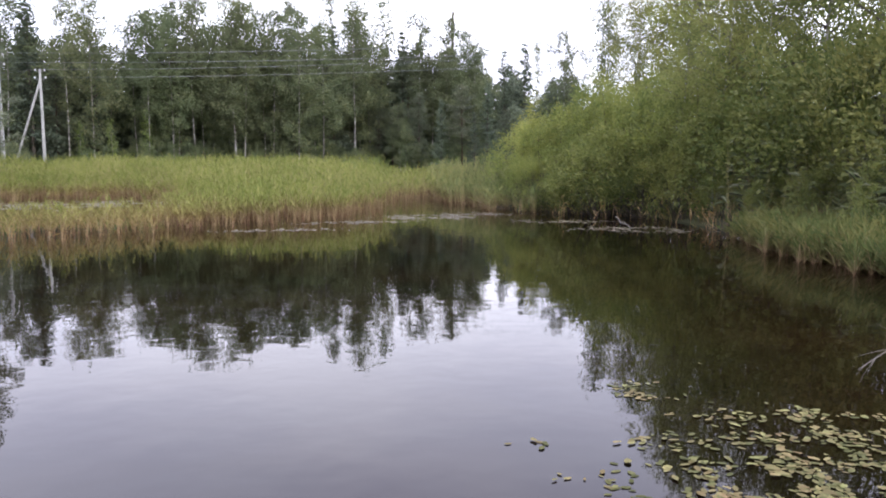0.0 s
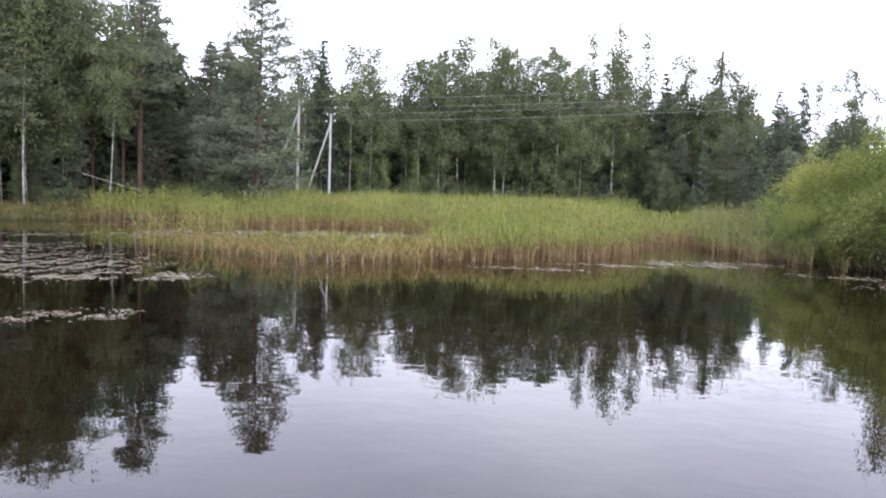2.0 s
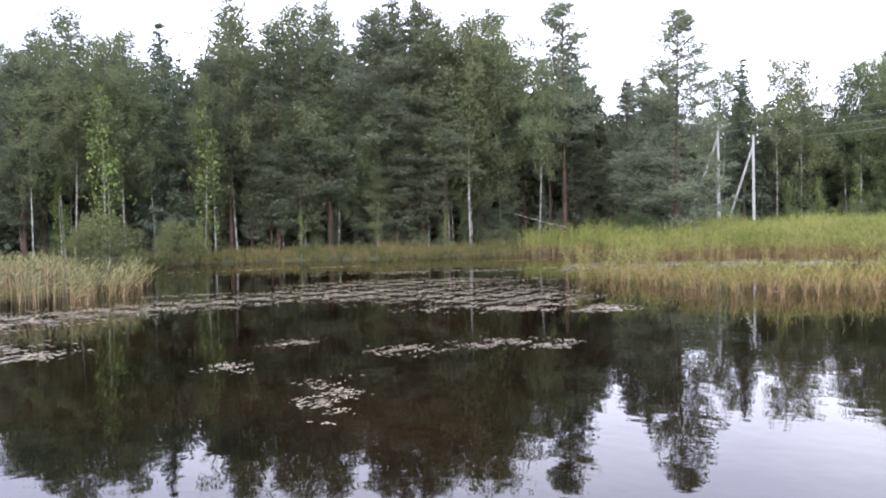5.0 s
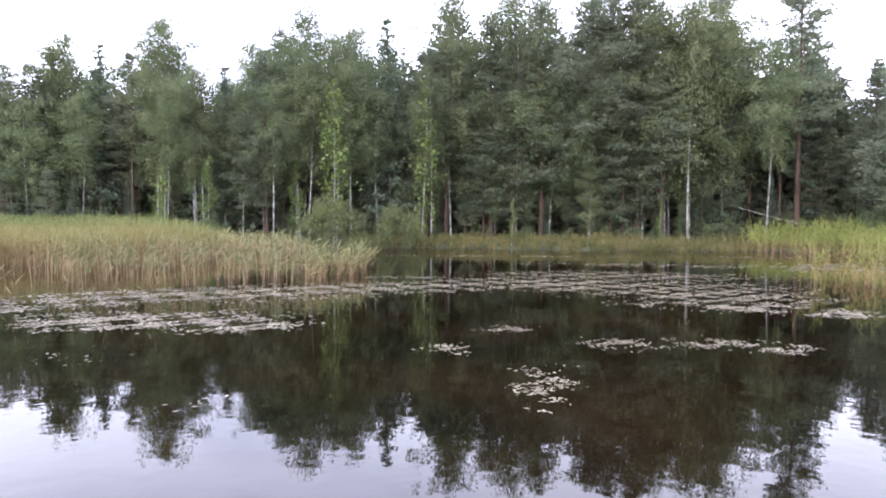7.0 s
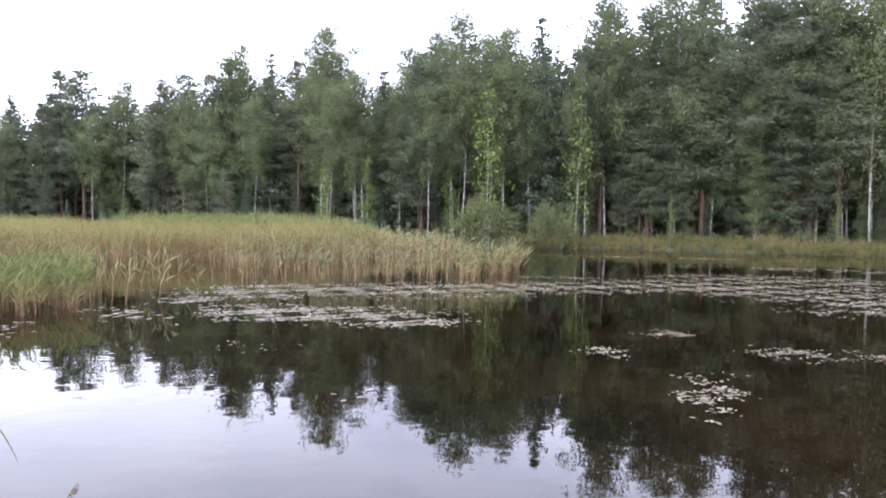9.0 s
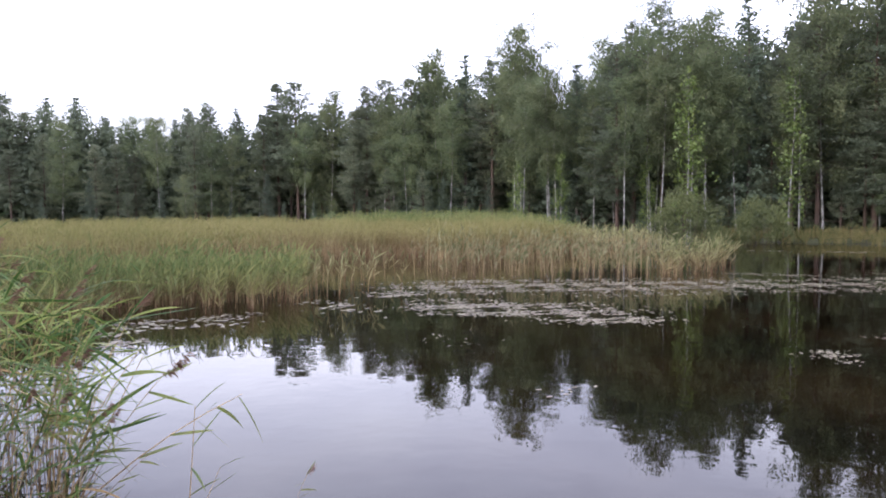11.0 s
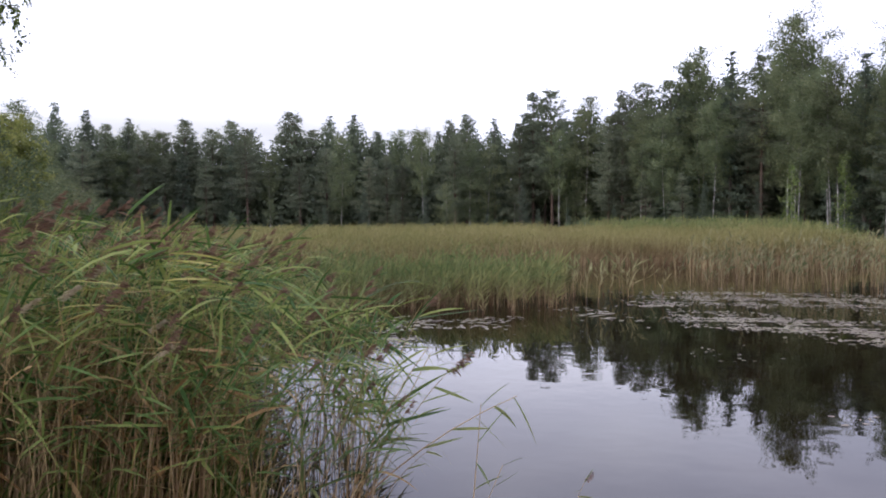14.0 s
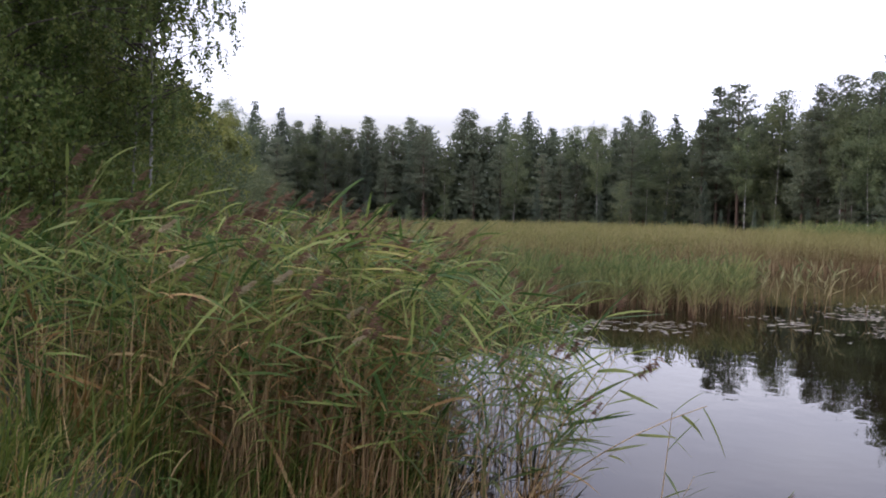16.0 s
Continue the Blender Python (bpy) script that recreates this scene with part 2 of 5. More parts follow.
BANK_GRASS = material("bank_grass", [(0.090, 0.125, 0.040), (0.150, 0.182, 0.058), (0.24, 0.235, 0.08)], 0.6, 0.4, 0.6, 0.0, translucent=0.35, gloss=0.2,
                      base=((0.14, 0.10, 0.045), (0.28, 0.22, 0.10)), base_z=(0.0, 0.4))
PALE_BLADE = material("pale_reed_blades", [(0.12, 0.155, 0.07), (0.20, 0.23, 0.12), (0.30, 0.32, 0.19)], 0.5, 0.6, 0.6, 0.0, translucent=0.35, gloss=0.35)
BANK_SEDGE = material("bank_sedge_leaves", [(0.050, 0.085, 0.015), (0.105, 0.150, 0.028), (0.20, 0.215, 0.05)], 0.6, 0.6, 0.9, 0.0, translucent=0.35, gloss=0.2)
PAD = material("floating_leaves", [(0.08, 0.085, 0.028), (0.16, 0.155, 0.06), (0.185, 0.14, 0.062)], 0.7, 3.0, 0.6, 0.35, hue=0.02, gloss=0.12)
PAD_FAR = material("floating_leaf_mat", [(0.104, 0.0776, 0.0462), (0.185, 0.15, 0.0924), (0.237, 0.218, 0.13)], 0.45, 0.6, 0.8, 0.0, gloss=0.3)
GROUND = material("forest_floor", [(0.035, 0.032, 0.018), (0.06, 0.065, 0.025), (0.09, 0.10, 0.035)], 0.95, 0.5, 0, 0.0, bump=0.5, bump_scale=6)
CONCRETE = material("pole_concrete", [(0.27, 0.27, 0.265), (0.42, 0.42, 0.40)], 0.85, 1.5, 0, 0.1, bump=0.15)
CERAMIC = material("insulator_glaze", [(0.62, 0.64, 0.66), (0.72, 0.73, 0.74)], 0.25, 4.0, 0, 0.0)
STEEL = material("weathered_steel", [(0.20, 0.20, 0.20), (0.3, 0.3, 0.3)], 0.5, 4.0, 0, 0.0)
WIRE = material("aluminium_wire", [(0.20, 0.21, 0.21), (0.30, 0.31, 0.31)], 0.5, 1.0, 0, 0.0)


def water_material():
    m = bpy.data.materials.new("pond_water")
    m.use_nodes = True
    n, l = m.node_tree.nodes, m.node_tree.links
    p = n["Principled BSDF"]
    p.inputs["Roughness"].default_value, p.inputs["IOR"].default_value = 0.015, 1.33
    geo = n.new("ShaderNodeNewGeometry")
    silt = n.new("ShaderNodeTexNoise")
    silt.inputs["Scale"].default_value, silt.inputs["Detail"].default_value = 0.35, 5
    l.new(geo.outputs["Position"], silt.inputs["Vector"])
    ramp = n.new("ShaderNodeValToRGB")
    ramp.color_ramp.elements[0].position, ramp.color_ramp.elements[0].color = 0.35, (0.0016, 0.001, 0.0006, 1)
    ramp.color_ramp.elements[1].position, ramp.color_ramp.elements[1].color = 0.75, (0.012, 0.006, 0.0026, 1)
    l.new(silt.outputs["Fac"], ramp.inputs[0]); l.new(ramp.outputs[0], p.inputs["Base Color"])
    heights = []
    for scale, amount in ((0.9, 0.90), (3.2, 0.36), (8.5, 0.06)):
        t = n.new("ShaderNodeTexNoise")
        t.inputs["Scale"].default_value, t.inputs["Detail"].default_value = scale, 1.5
        l.new(geo.outputs["Position"], t.inputs["Vector"])
        k = n.new("ShaderNodeMath"); k.operation = "MULTIPLY"; k.inputs[1].default_value = amount
        l.new(t.outputs["Fac"], k.inputs[0]); heights.append(k)
    s1, s2 = n.new("ShaderNodeMath"), n.new("ShaderNodeMath")
    l.new(heights[0].outputs[0], s1.inputs[0]); l.new(heights[1].outputs[0], s1.inputs[1])
    l.new(s1.outputs[0], s2.inputs[0]); l.new(heights[2].outputs[0], s2.inputs[1])
    b = n.new("ShaderNodeBump")
    b.inputs["Strength"].default_value, b.inputs["Distance"].default_value = 1.0, RIPPLE
    l.new(s2.outputs[0], b.inputs["Height"]); l.new(b.outputs[0], p.inputs["Normal"])
    return m


RIPPLE = 0.0044
WATER = water_material()


# ---- building helpers ----
LEVEL_AZ = (-30, -14, 2, 18, 34, 50, 66, 82, 98, 114, 130, 150)
LEVEL_UP = (0.80, 0.83, 0.77, 0.64, 0.48, 0.31, 0.26, 0.23, 0.12, 0.01, -0.11, -0.26)
LEVEL_TURN = (0.22, 0.12, -0.01, -0.15, -0.28, -0.41, -0.53, -0.59, -0.61, -0.66, -0.70, -0.75)


def survey(az, d):
    """True bearing and distance of a place noted from the bank with a level that leaned by LEVEL_UP and turned by LEVEL_TURN degrees."""
    up = np.interp(az, LEVEL_AZ, LEVEL_UP)
    edge = np.interp(az, (33, 43), (30.0, 45.0))
    near = np.minimum(d, edge)
    shift = EYE / np.tan(np.arctan(EYE / np.maximum(near, 0.3)) - np.radians(up)) - near
    return az + np.interp(az, LEVEL_AZ, LEVEL_TURN), d + shift * np.clip((115 - d) / (115 - near), 0, 1)


def true_top(az, d, h):
    """True height of a top noted at that bearing and distance with the leaning level."""
    return EYE + survey(az, d)[1] * np.tan(np.arctan((h - EYE) / d) + np.radians(np.interp(az, LEVEL_AZ, LEVEL_UP)))


def P(az, d, z=0.0):
    """A place by its noted bearing (degrees, leftwards from the first view) and distance from the bank."""
    az, d = survey(az, d)
    a = radians(az)
    return Vector((-d * math.sin(a), d * math.cos(a), z))


class Sheet:
    """Collects vertices and faces, then makes one mesh."""

    def __init__(self):
        self.v, self.f, self.m, self.n = [], [], [], 0

    def add(self, verts, faces, slot=0):
        verts, faces = np.asarray(verts, float).reshape(-1, 3), np.asarray(faces, int)
        self.v.append(verts)
        self.f.append(faces + self.n)
        self.m.append(np.full(len(faces), slot))
        self.n += len(verts)

    def mesh(self, name, *materials, smooth=False):
        me = bpy.data.meshes.new(name)
        v = np.concatenate(self.v)
        sizes = np.concatenate([np.full(len(f), f.shape[1]) for f in self.f])
        loops = np.concatenate([f.ravel() for f in self.f])
        me.vertices.add(len(v)); me.vertices.foreach_set("co", v.ravel())
        me.loops.add(len(loops)); me.loops.foreach_set("vertex_index", loops.astype(np.int32))
        me.polygons.add(len(sizes))
        me.polygons.foreach_set("loop_start", np.concatenate([[0], np.cumsum(sizes)[:-1]]).astype(np.int32))
        me.polygons.foreach_set("material_index", np.concatenate(self.m).astype(np.int32))
        if smooth:
            me.polygons.foreach_set("use_smooth", np.ones(len(sizes), bool))
        for mat in materials:
            me.materials.append(mat)
        me.update(calc_edges=True)
        return me


def part(name, me, parent, label=""):
    ob = new(name, me)
    ob.parent = parent
    return tagged(ob, label) if label else ob


def tube(sheet, points, radii, sides=6, slot=0):
    """A tapered tube along points."""
    pts = np.asarray(points, float)
    d = np.gradient(pts, axis=0)
    d /= np.linalg.norm(d, axis=1)[:, None] + 1e-9
    ref = np.array([1.0, 0, 0]) if abs(d[0][0]) < 0.8 else np.array([0, 1.0, 0])
    u = np.cross(d, ref); u /= np.linalg.norm(u, axis=1)[:, None]
    w = np.cross(d, u)
    a = np.linspace(0, 2 * np.pi, sides, endpoint=False)
    ring = pts[:, None] + np.asarray(radii)[:, None, None] * (u[:, None] * np.cos(a)[None, :, None] + w[:, None] * np.sin(a)[None, :, None])
    k = len(pts)
    i, j = np.meshgrid(np.arange(k - 1), np.arange(sides), indexing="ij")
    q = np.stack([i * sides + j, i * sides + (j + 1) % sides, (i + 1) * sides + (j + 1) % sides, (i + 1) * sides + j], -1).reshape(-1, 4)
    sheet.add(ring.reshape(-1, 3), q, slot)


def unit(v):
    return v / (np.linalg.norm(v, axis=-1, keepdims=True) + 1e-9)


def leaves(sheet, at, way, length, width, rng, slot=0, sag=0.15):
    """Pointed leaves: base, two sides, tip, each a pair of triangles bent along the midrib."""
    n = len(at)
    way = unit(way)
    side = unit(np.cross(way, rng.normal(size=(n, 3))))
    length, width = np.broadcast_to(length, n)[:, None], np.broadcast_to(width, n)[:, None]
    mid = at + way * length * 0.45
    tip = at + way * length - np.array([0, 0, 1.0]) * length * sag
    v = np.stack([at, mid + side * width / 2, tip, mid - side * width / 2], 1).reshape(-1, 3)
    b = np.arange(n)[:, None] * 4
    sheet.add(v, np.concatenate([b + [0, 1, 2], b + [0, 2, 3]]), slot)


def blades(sheet, at, way, length, width, rise, sag, rng, slot=0, segs=4):
    """Long arching grass blades: ribbons that rise, bend over and taper to a point."""
    n = len(at)
    way = unit(way * [1, 1, 0])
    t = np.linspace(0, 1, segs + 1)
    prof = np.interp(t, (0, 0.3, 0.7, 1), (0.55, 1.0, 0.7, 0.04))
    length, width, rise, sag = (np.broadcast_to(q, n)[:, None] for q in (length, width, rise, sag))
    run = np.cos(rise) * length
    line = at[:, None] + way[:, None] * (run * t)[..., None] + np.array([0, 0, 1.0]) * (np.sin(rise) * length * t - sag * length * t ** 2)[..., None]
    twist = rng.uniform(-0.9, 0.9, n)
    side = np.stack([-way[:, 1] * np.cos(twist), way[:, 0] * np.cos(twist), np.sin(twist)], -1)
    off = side[:, None] * (width * prof * 0.5)[..., None]
    v = np.stack([line - off, line + off], 2).reshape(-1, 3)
    b = np.arange(n)[:, None] * 2 * (segs + 1)
    sheet.add(v, np.concatenate([b + [2 * k, 2 * k + 1, 2 * k + 3, 2 * k + 2] for k in range(segs)]), slot)


# ---- ground, pond ----
SHORE_AZ = (-180, -115, -85, -62, -45, -30, -24, -20, -13, -6, -3, 0, 4, 12, 28, 36, 41, 57, 72, 80, 90, 100, 112, 125, 132, 138, 143, 150, 180)
SHORE_D = (0.2, 0.9, 2.4, 5.2, 9.5, 15, 17, 20.5, 24.5, 25.5, 29, 46, 52, 54, 58, 46, 43, 42, 45, 50, 58, 68, 80, 82, 40, 16, 5.0, 1.5, 0.2)


SHORE_AZ, SHORE_D = survey(np.array(SHORE_AZ, float), np.array(SHORE_D, float))


def shore(az):
    return np.interp(az, SHORE_AZ, SHORE_D)


def land(x, y):
    """Height of the ground: pond bed, bank, forest floor."""
    d = np.hypot(x, y)
    az = np.degrees(np.arctan2(-x, y))
    near = np.interp(az, (-115, -85, -40, 20, 80, 110, 130, 145), (1.2, 2.0, 2.1, 1.9, 1.8, 2.0, 2.7, 4.0))
    out = np.clip((d - shore(az)) / (0.05 * shore(az) + 1.2), -1, 1)
    bank = np.clip((near - d) / 0.9, -1, 1)
    s = np.maximum(out, bank)
    wave = 0.10 * np.sin(0.9 * x + 1.3) * np.cos(0.8 * y) + 0.05 * np.sin(2.3 * x - y)
    h = np.where(s > 0, 0.42 * s, 0.9 * s) + wave * np.clip(np.abs(s) * 1.5, 0, 1) * 0.6
    return h + 9.0 * np.clip((d - 105) / 160, 0, 1) ** 1.5 + np.clip((d - 60) / 300, 0, 6) * 0.6


def build_ground():
    az = np.radians(np.arange(0, 360, 2.0))
    rad = np.concatenate([[0.35], np.geomspace(0.7, 130, 90), np.geomspace(150, 3500, 14)])
    a, r = np.meshgrid(az, rad, indexing="xy")
    x, y = -r * np.sin(a), r * np.cos(a)
    v = np.stack([x, y, land(x, y)], -1).reshape(-1, 3)
    n, k = len(az), len(rad)
    i, j = np.meshgrid(np.arange(k - 1), np.arange(n), indexing="ij")
    q = np.stack([i * n + j, i * n + (j + 1) % n, (i + 1) * n + (j + 1) % n, (i + 1) * n + j], -1).reshape(-1, 4)
    s = Sheet()
    s.add(v, q[:, ::-1])
    s.add([[0, 0, float(land(0.0, 0.0))]] + [list(p) for p in v[:n]], np.stack([np.zeros(n, int), 1 + (np.arange(n) + 1) % n, 1 + np.arange(n)], -1)[:, ::-1])
    return tagged(new("ground", s.mesh("ground", GROUND, smooth=True)), "dark mossy forest soil and grassy pond bank", "ground", kind="structure")


build_ground()


def build_water():
    s = Sheet()
    a = np.radians(np.arange(0, 360, 3.0))
    rim = np.stack([-90 * np.sin(a), 90 * np.cos(a), 0 * a], -1)
    n = len(a)
    s.add(np.concatenate([[[0, 0, 0]], rim]), np.stack([np.zeros(n, int), 1 + np.arange(n), 1 + (np.arange(n) + 1) % n], -1))
    return tagged(new("water", s.mesh("water", WATER)), "still dark brown pond water mirroring sky and trees", "water", kind="structure")


build_water()


# ---- trees ----
def limb(rng, start, way, length, bend, steps=5):
    """Points along a bough that starts at a point and curves up or down."""
    t = np.linspace(0, 1, steps)[:, None]
    w = np.array([0, 0, 1.0])
    wig = np.cumsum(rng.normal(0, 0.04, (steps, 3)), 0) * length
    return start + way * length * t + w * bend * length * t ** 2 + wig * t


def trunk_line(rng, h, wig, steps=12):
    t = np.linspace(0, 1, steps)
    ph = rng.uniform(0, 6, 4)
    x = wig * h * (np.sin(2.2 * t + ph[0]) - np.sin(ph[0])) + 0.3 * wig * h * np.sin(6 * t + ph[1]) * t
    y = wig * h * (np.sin(2.0 * t + ph[2]) - np.sin(ph[2])) + 0.3 * wig * h * np.sin(5 * t + ph[3]) * t
    return np.stack([x, y, t * h], -1)


def on(line, f):
    z = f * (len(line) - 1)
    i = min(int(z), len(line) - 2)
    return line[i] + (line[i + 1] - line[i]) * (z - i)


def tree_pine(seed, low=0.3, wide=1.0, per=9, fine=0.62, peak=1.3, boughs=(3, 6), least=0.45):
    """A Scots pine: whorls of boughs, each a flat uneven plate of needle sprays; peak: how blunt the top is."""
    rng = np.random.default_rng(seed)
    h = 14.0
    line = trunk_line(rng, h, 0.006)
    wood, green = Sheet(), Sheet()
    tube(wood, line, 0.17 * (1 - np.linspace(0, 0.93, 12)), 6)
    tufts, outs = [], []
    f = 0.06
    lop = rng.uniform(0, 6, 3)
    while f < 0.985:
        live = f > low
        g = np.clip((f - low) / (1 - low), 0, 1)
        for k in range(rng.integers(*boughs)):
            a = rng.uniform(0, 2 * np.pi)
            side_w = 1 + 0.28 * np.sin(a + lop[0]) * np.sin(4 * f + lop[1])
            full = (1 - g ** peak) ** 0.85 * (0.62 + 0.38 * min(1, g * 5))
            reach = (0.30 + 2.75 * wide * full * side_w * rng.uniform(least, 1.12)) if live else rng.uniform(0.5, 1.6)
            way = np.array([np.cos(a), np.sin(a), rng.uniform(-0.22, 0.26) + 0.55 * g ** 2])
            pts = limb(rng, on(line, f), unit(way), reach, rng.uniform(-0.04, 0.14) if live else -0.2, 4)
            tube(wood, pts, np.linspace(0.03 if live else 0.016, 0.008, 4), 3)
            if live:
                across = np.array([-np.sin(a), np.cos(a), 0])
                for u in np.arange(0.3, 1.01, 0.27 / max(reach, 0.6)):
                    for sgn in (-1, 0, 1):
                        off = sgn * rng.uniform(0.3, 1.0) * (0.10 + 0.42 * reach * (1.05 - u) ** 0.7)
                        tufts.append(on(pts, min(u, 0.999)) + across * off + rng.normal(0, 0.10, 3))
                        outs.append(np.array([np.cos(a), np.sin(a), 0]) + across * sgn * 0.7)
        f += rng.uniform(0.026, 0.048) * (1 - 0.3 * f)
    tufts, outs = np.array(tufts), np.array(outs)
    at = np.repeat(tufts, per, 0) + rng.normal(0, 0.12, (len(tufts) * per, 3)) * [1, 1, 0.42]
    way = rng.normal(size=at.shape) * [1, 1, 0.55] * 0.8 + np.repeat(outs, per, 0) * 0.6 + [0, 0, 0.45]
    leaves(green, at, way, fine * rng.uniform(0.26, 0.5, len(at)), fine * rng.uniform(0.07, 0.125, len(at)), rng, sag=0.05)
    return h, wood.mesh("pine_trunk", PINE_BARK, smooth=True), green.mesh("pine_crown", PINE_LEAF)


def tree_spruce(seed, per=5, fine=0.62):
    rng = np.random.default_rng(seed)
    h = 14.0
    line = trunk_line(rng, h, 0.004)
    wood, green = Sheet(), Sheet()
    tube(wood, line, 0.16 * (1 - np.linspace(0, 0.96, 12)), 6)
    at, way = [], []
    f = 0.07
    while f < 0.99:
        for k in range(rng.integers(4, 7)):
            a = rng.uniform(0, 2 * np.pi)
            reach = 0.15 + 2.3 * (1 - f) ** 0.8 * rng.uniform(0.6, 1.1)
            pts = limb(rng, on(line, f), np.array([np.cos(a), np.sin(a), -0.12 + 0.5 * f]), reach, 0.05, 3)
            tube(wood, pts, np.linspace(0.02, 0.006, 3), 3)
            for u in np.arange(0.15, 1.0, 0.17 / max(0.3, reach)):
                q = on(pts, u)
                for _ in range(per):
                    at.append(q + rng.normal(0, 0.09, 3) * (0.5 + reach / 2))
                    way.append(np.array([np.cos(a), np.sin(a), 0]) * 0.5 + rng.normal(0, 0.7, 3) * [1, 1, 0.5] - [0, 0, 0.25])
        f += rng.uniform(0.02, 0.034)
    at, way = np.array(at), np.array(way)
    leaves(green, at, way, fine * rng.uniform(0.34, 0.56, len(at)), fine * rng.uniform(0.12, 0.22, len(at)), rng, sag=0.1)
    return h, wood.mesh("spruce_trunk", DARK_BARK, smooth=True), green.mesh("spruce_crown", SPRUCE_LEAF)


def tree_birch(seed, leafy=1.0, leaf=0.2, wide=1.0, low=0.28, h=15.0, mat=None, bark=None, radius=0.068, step=0.012, lean=0.018, sides=3, hang=0.0):
    rng = np.random.default_rng(seed)
    line = trunk_line(rng, h, lean)
    wood, green = Sheet(), Sheet()
    tube(wood, line, radius * h / 15 * (1 - np.linspace(0, 0.94, 12)), 7)
    at = []
    twig = 1
    f = low * rng.uniform(0.7, 1.0)
    k15 = h / 15
    while f < 0.985:
        a = rng.uniform(0, 2 * np.pi)
        g = np.clip((f - low) / (1 - low), 0, 1)
        reach = k15 * wide * (0.5 + 2.6 * np.sin(np.pi * (0.16 + 0.80 * g)) ** 1.1) * rng.uniform(0.45, 1.15)
        way = unit(np.array([np.cos(a), np.sin(a), rng.uniform(0.4, 1.0)]))
        pts = limb(rng, on(line, f), way, reach, -rng.uniform(0.15, 0.45), 5)
        tube(wood, pts, np.linspace(0.028, 0.006, 5) * k15, sides, twig)
        for u in np.linspace(0.2, 0.999, max(3, int(reach / k15 * 4))):
            q = on(pts, u)
            n = int(rng.integers(4, 10) * leafy)
            spread = 0.30 * k15
            c = q + rng.normal(0, spread, 3) * [1, 1, 0.7] - [0, 0, 0.12]
            if hang:
                c = q + rng.normal(0, 0.10 * k15, 3)
                u2 = rng.random((n, 1))
                drop = np.array([*rng.normal(0, 0.16, 2), -1.0]) * hang * rng.uniform(0.4, 1.2)
                end = c + drop
                tube(wood, np.array([c, c + drop * 0.55 + [0.01, 0, 0], end]), (0.0022, 0.0018, 0.001), 3, twig)
                at.append(c + drop * u2 + rng.normal(0, 0.045 * k15, (n, 3)))
            else:
                at.append(c + rng.normal(0, spread * 0.7, (n, 3)) * [0.8, 0.8, 1.15] - [0, 0, 0.10])
        f += rng.uniform(0.5, 1.5) * step
    at = np.concatenate(at)
    way = rng.normal(size=at.shape) * [1, 1, 0.7] - [0, 0, 0.6]
    leaves(green, at, way, rng.uniform(0.75, 1.25, len(at)) * leaf, rng.uniform(0.5, 0.8, len(at)) * leaf, rng, sag=0.1)
    return h, wood.mesh("birch_trunk", bark or BIRCH_BARK, DARK_BARK, smooth=True), green.mesh("birch_crown", mat or BIRCH_LEAF)


def shrub(seed, h=4.0, wide=1.0, clumps=110, leafy=80, leaf=0.12, mat=None, slim=0.42):
    """A many-stemmed willow: a lumpy dome of leafy clumps, each on its own arching stem, dark hollows between."""
    rng = np.random.default_rng(seed)
    wood, green = Sheet(), Sheet()
    at, way = [], []
    lobe = rng.uniform(0, 6, 4)
    for k in range(clumps):
        a, e = rng.uniform(0, 2 * np.pi), np.arcsin(rng.uniform(-0.35, 1.0))
        r = rng.uniform(0.45, 1.0) ** 0.5 * (1 + 0.14 * np.sin(3 * a + lobe[0]) + 0.12 * np.sin(2 * a - 3 * e + lobe[1]))
        dome = np.array([np.cos(a) * np.cos(e) * wide * h * 0.5, np.sin(a) * np.cos(e) * wide * h * 0.5, np.sin(e) * h * 0.55])
        c = dome * r + [0, 0, 0.42 * h]
        c[2] = max(c[2], 0.06 * h)
        out = unit(dome + [0, 0, 0.15 * h])
        size = h * rng.uniform(0.06, 0.125)
        if k % 3 == 0:
            foot = np.array([c[0], c[1], 0]) * 0.22
            t = np.linspace(0, 1, 5)[:, None]
            bow = foot + (c - foot) * t + np.array([out[0], out[1], 0]) * h * 0.08 * np.sin(np.pi * t)
            tube(wood, bow, np.linspace(0.026, 0.006, 5) * h / 4, 3)
        n = int(leafy * rng.uniform(0.6, 1.3))
        u = unit(rng.normal(size=(n, 3)) + out * 0.55 + [0, 0, 0.35])
        spray = unit(out * 0.5 + rng.normal(0, 0.4, 3) + [0, 0, 0.7])
        at.append(c + u * size * rng.uniform(0.45, 1.15, (n, 1)) + spray * rng.uniform(-0.4, 1.3, (n, 1)) ** 2 * size * 0.8)
        way.append(u * 0.8 + spray * 0.6 + rng.normal(0, 0.4, (n, 3)))
    at, way = np.concatenate(at), np.concatenate(way)
    at[:, 2] = np.maximum(at[:, 2], 0.05)
    leaves(green, at, way, rng.uniform(0.75, 1.35, len(at)) * leaf, rng.uniform(0.75, 1.25, len(at)) * slim * leaf, rng, sag=0.15)
    top = np.percentile(at[:, 2], 99.5)
    return top, wood.mesh("shrub_stems", DARK_BARK, smooth=True), green.mesh("shrub_crown", mat or WILLOW_LEAF)


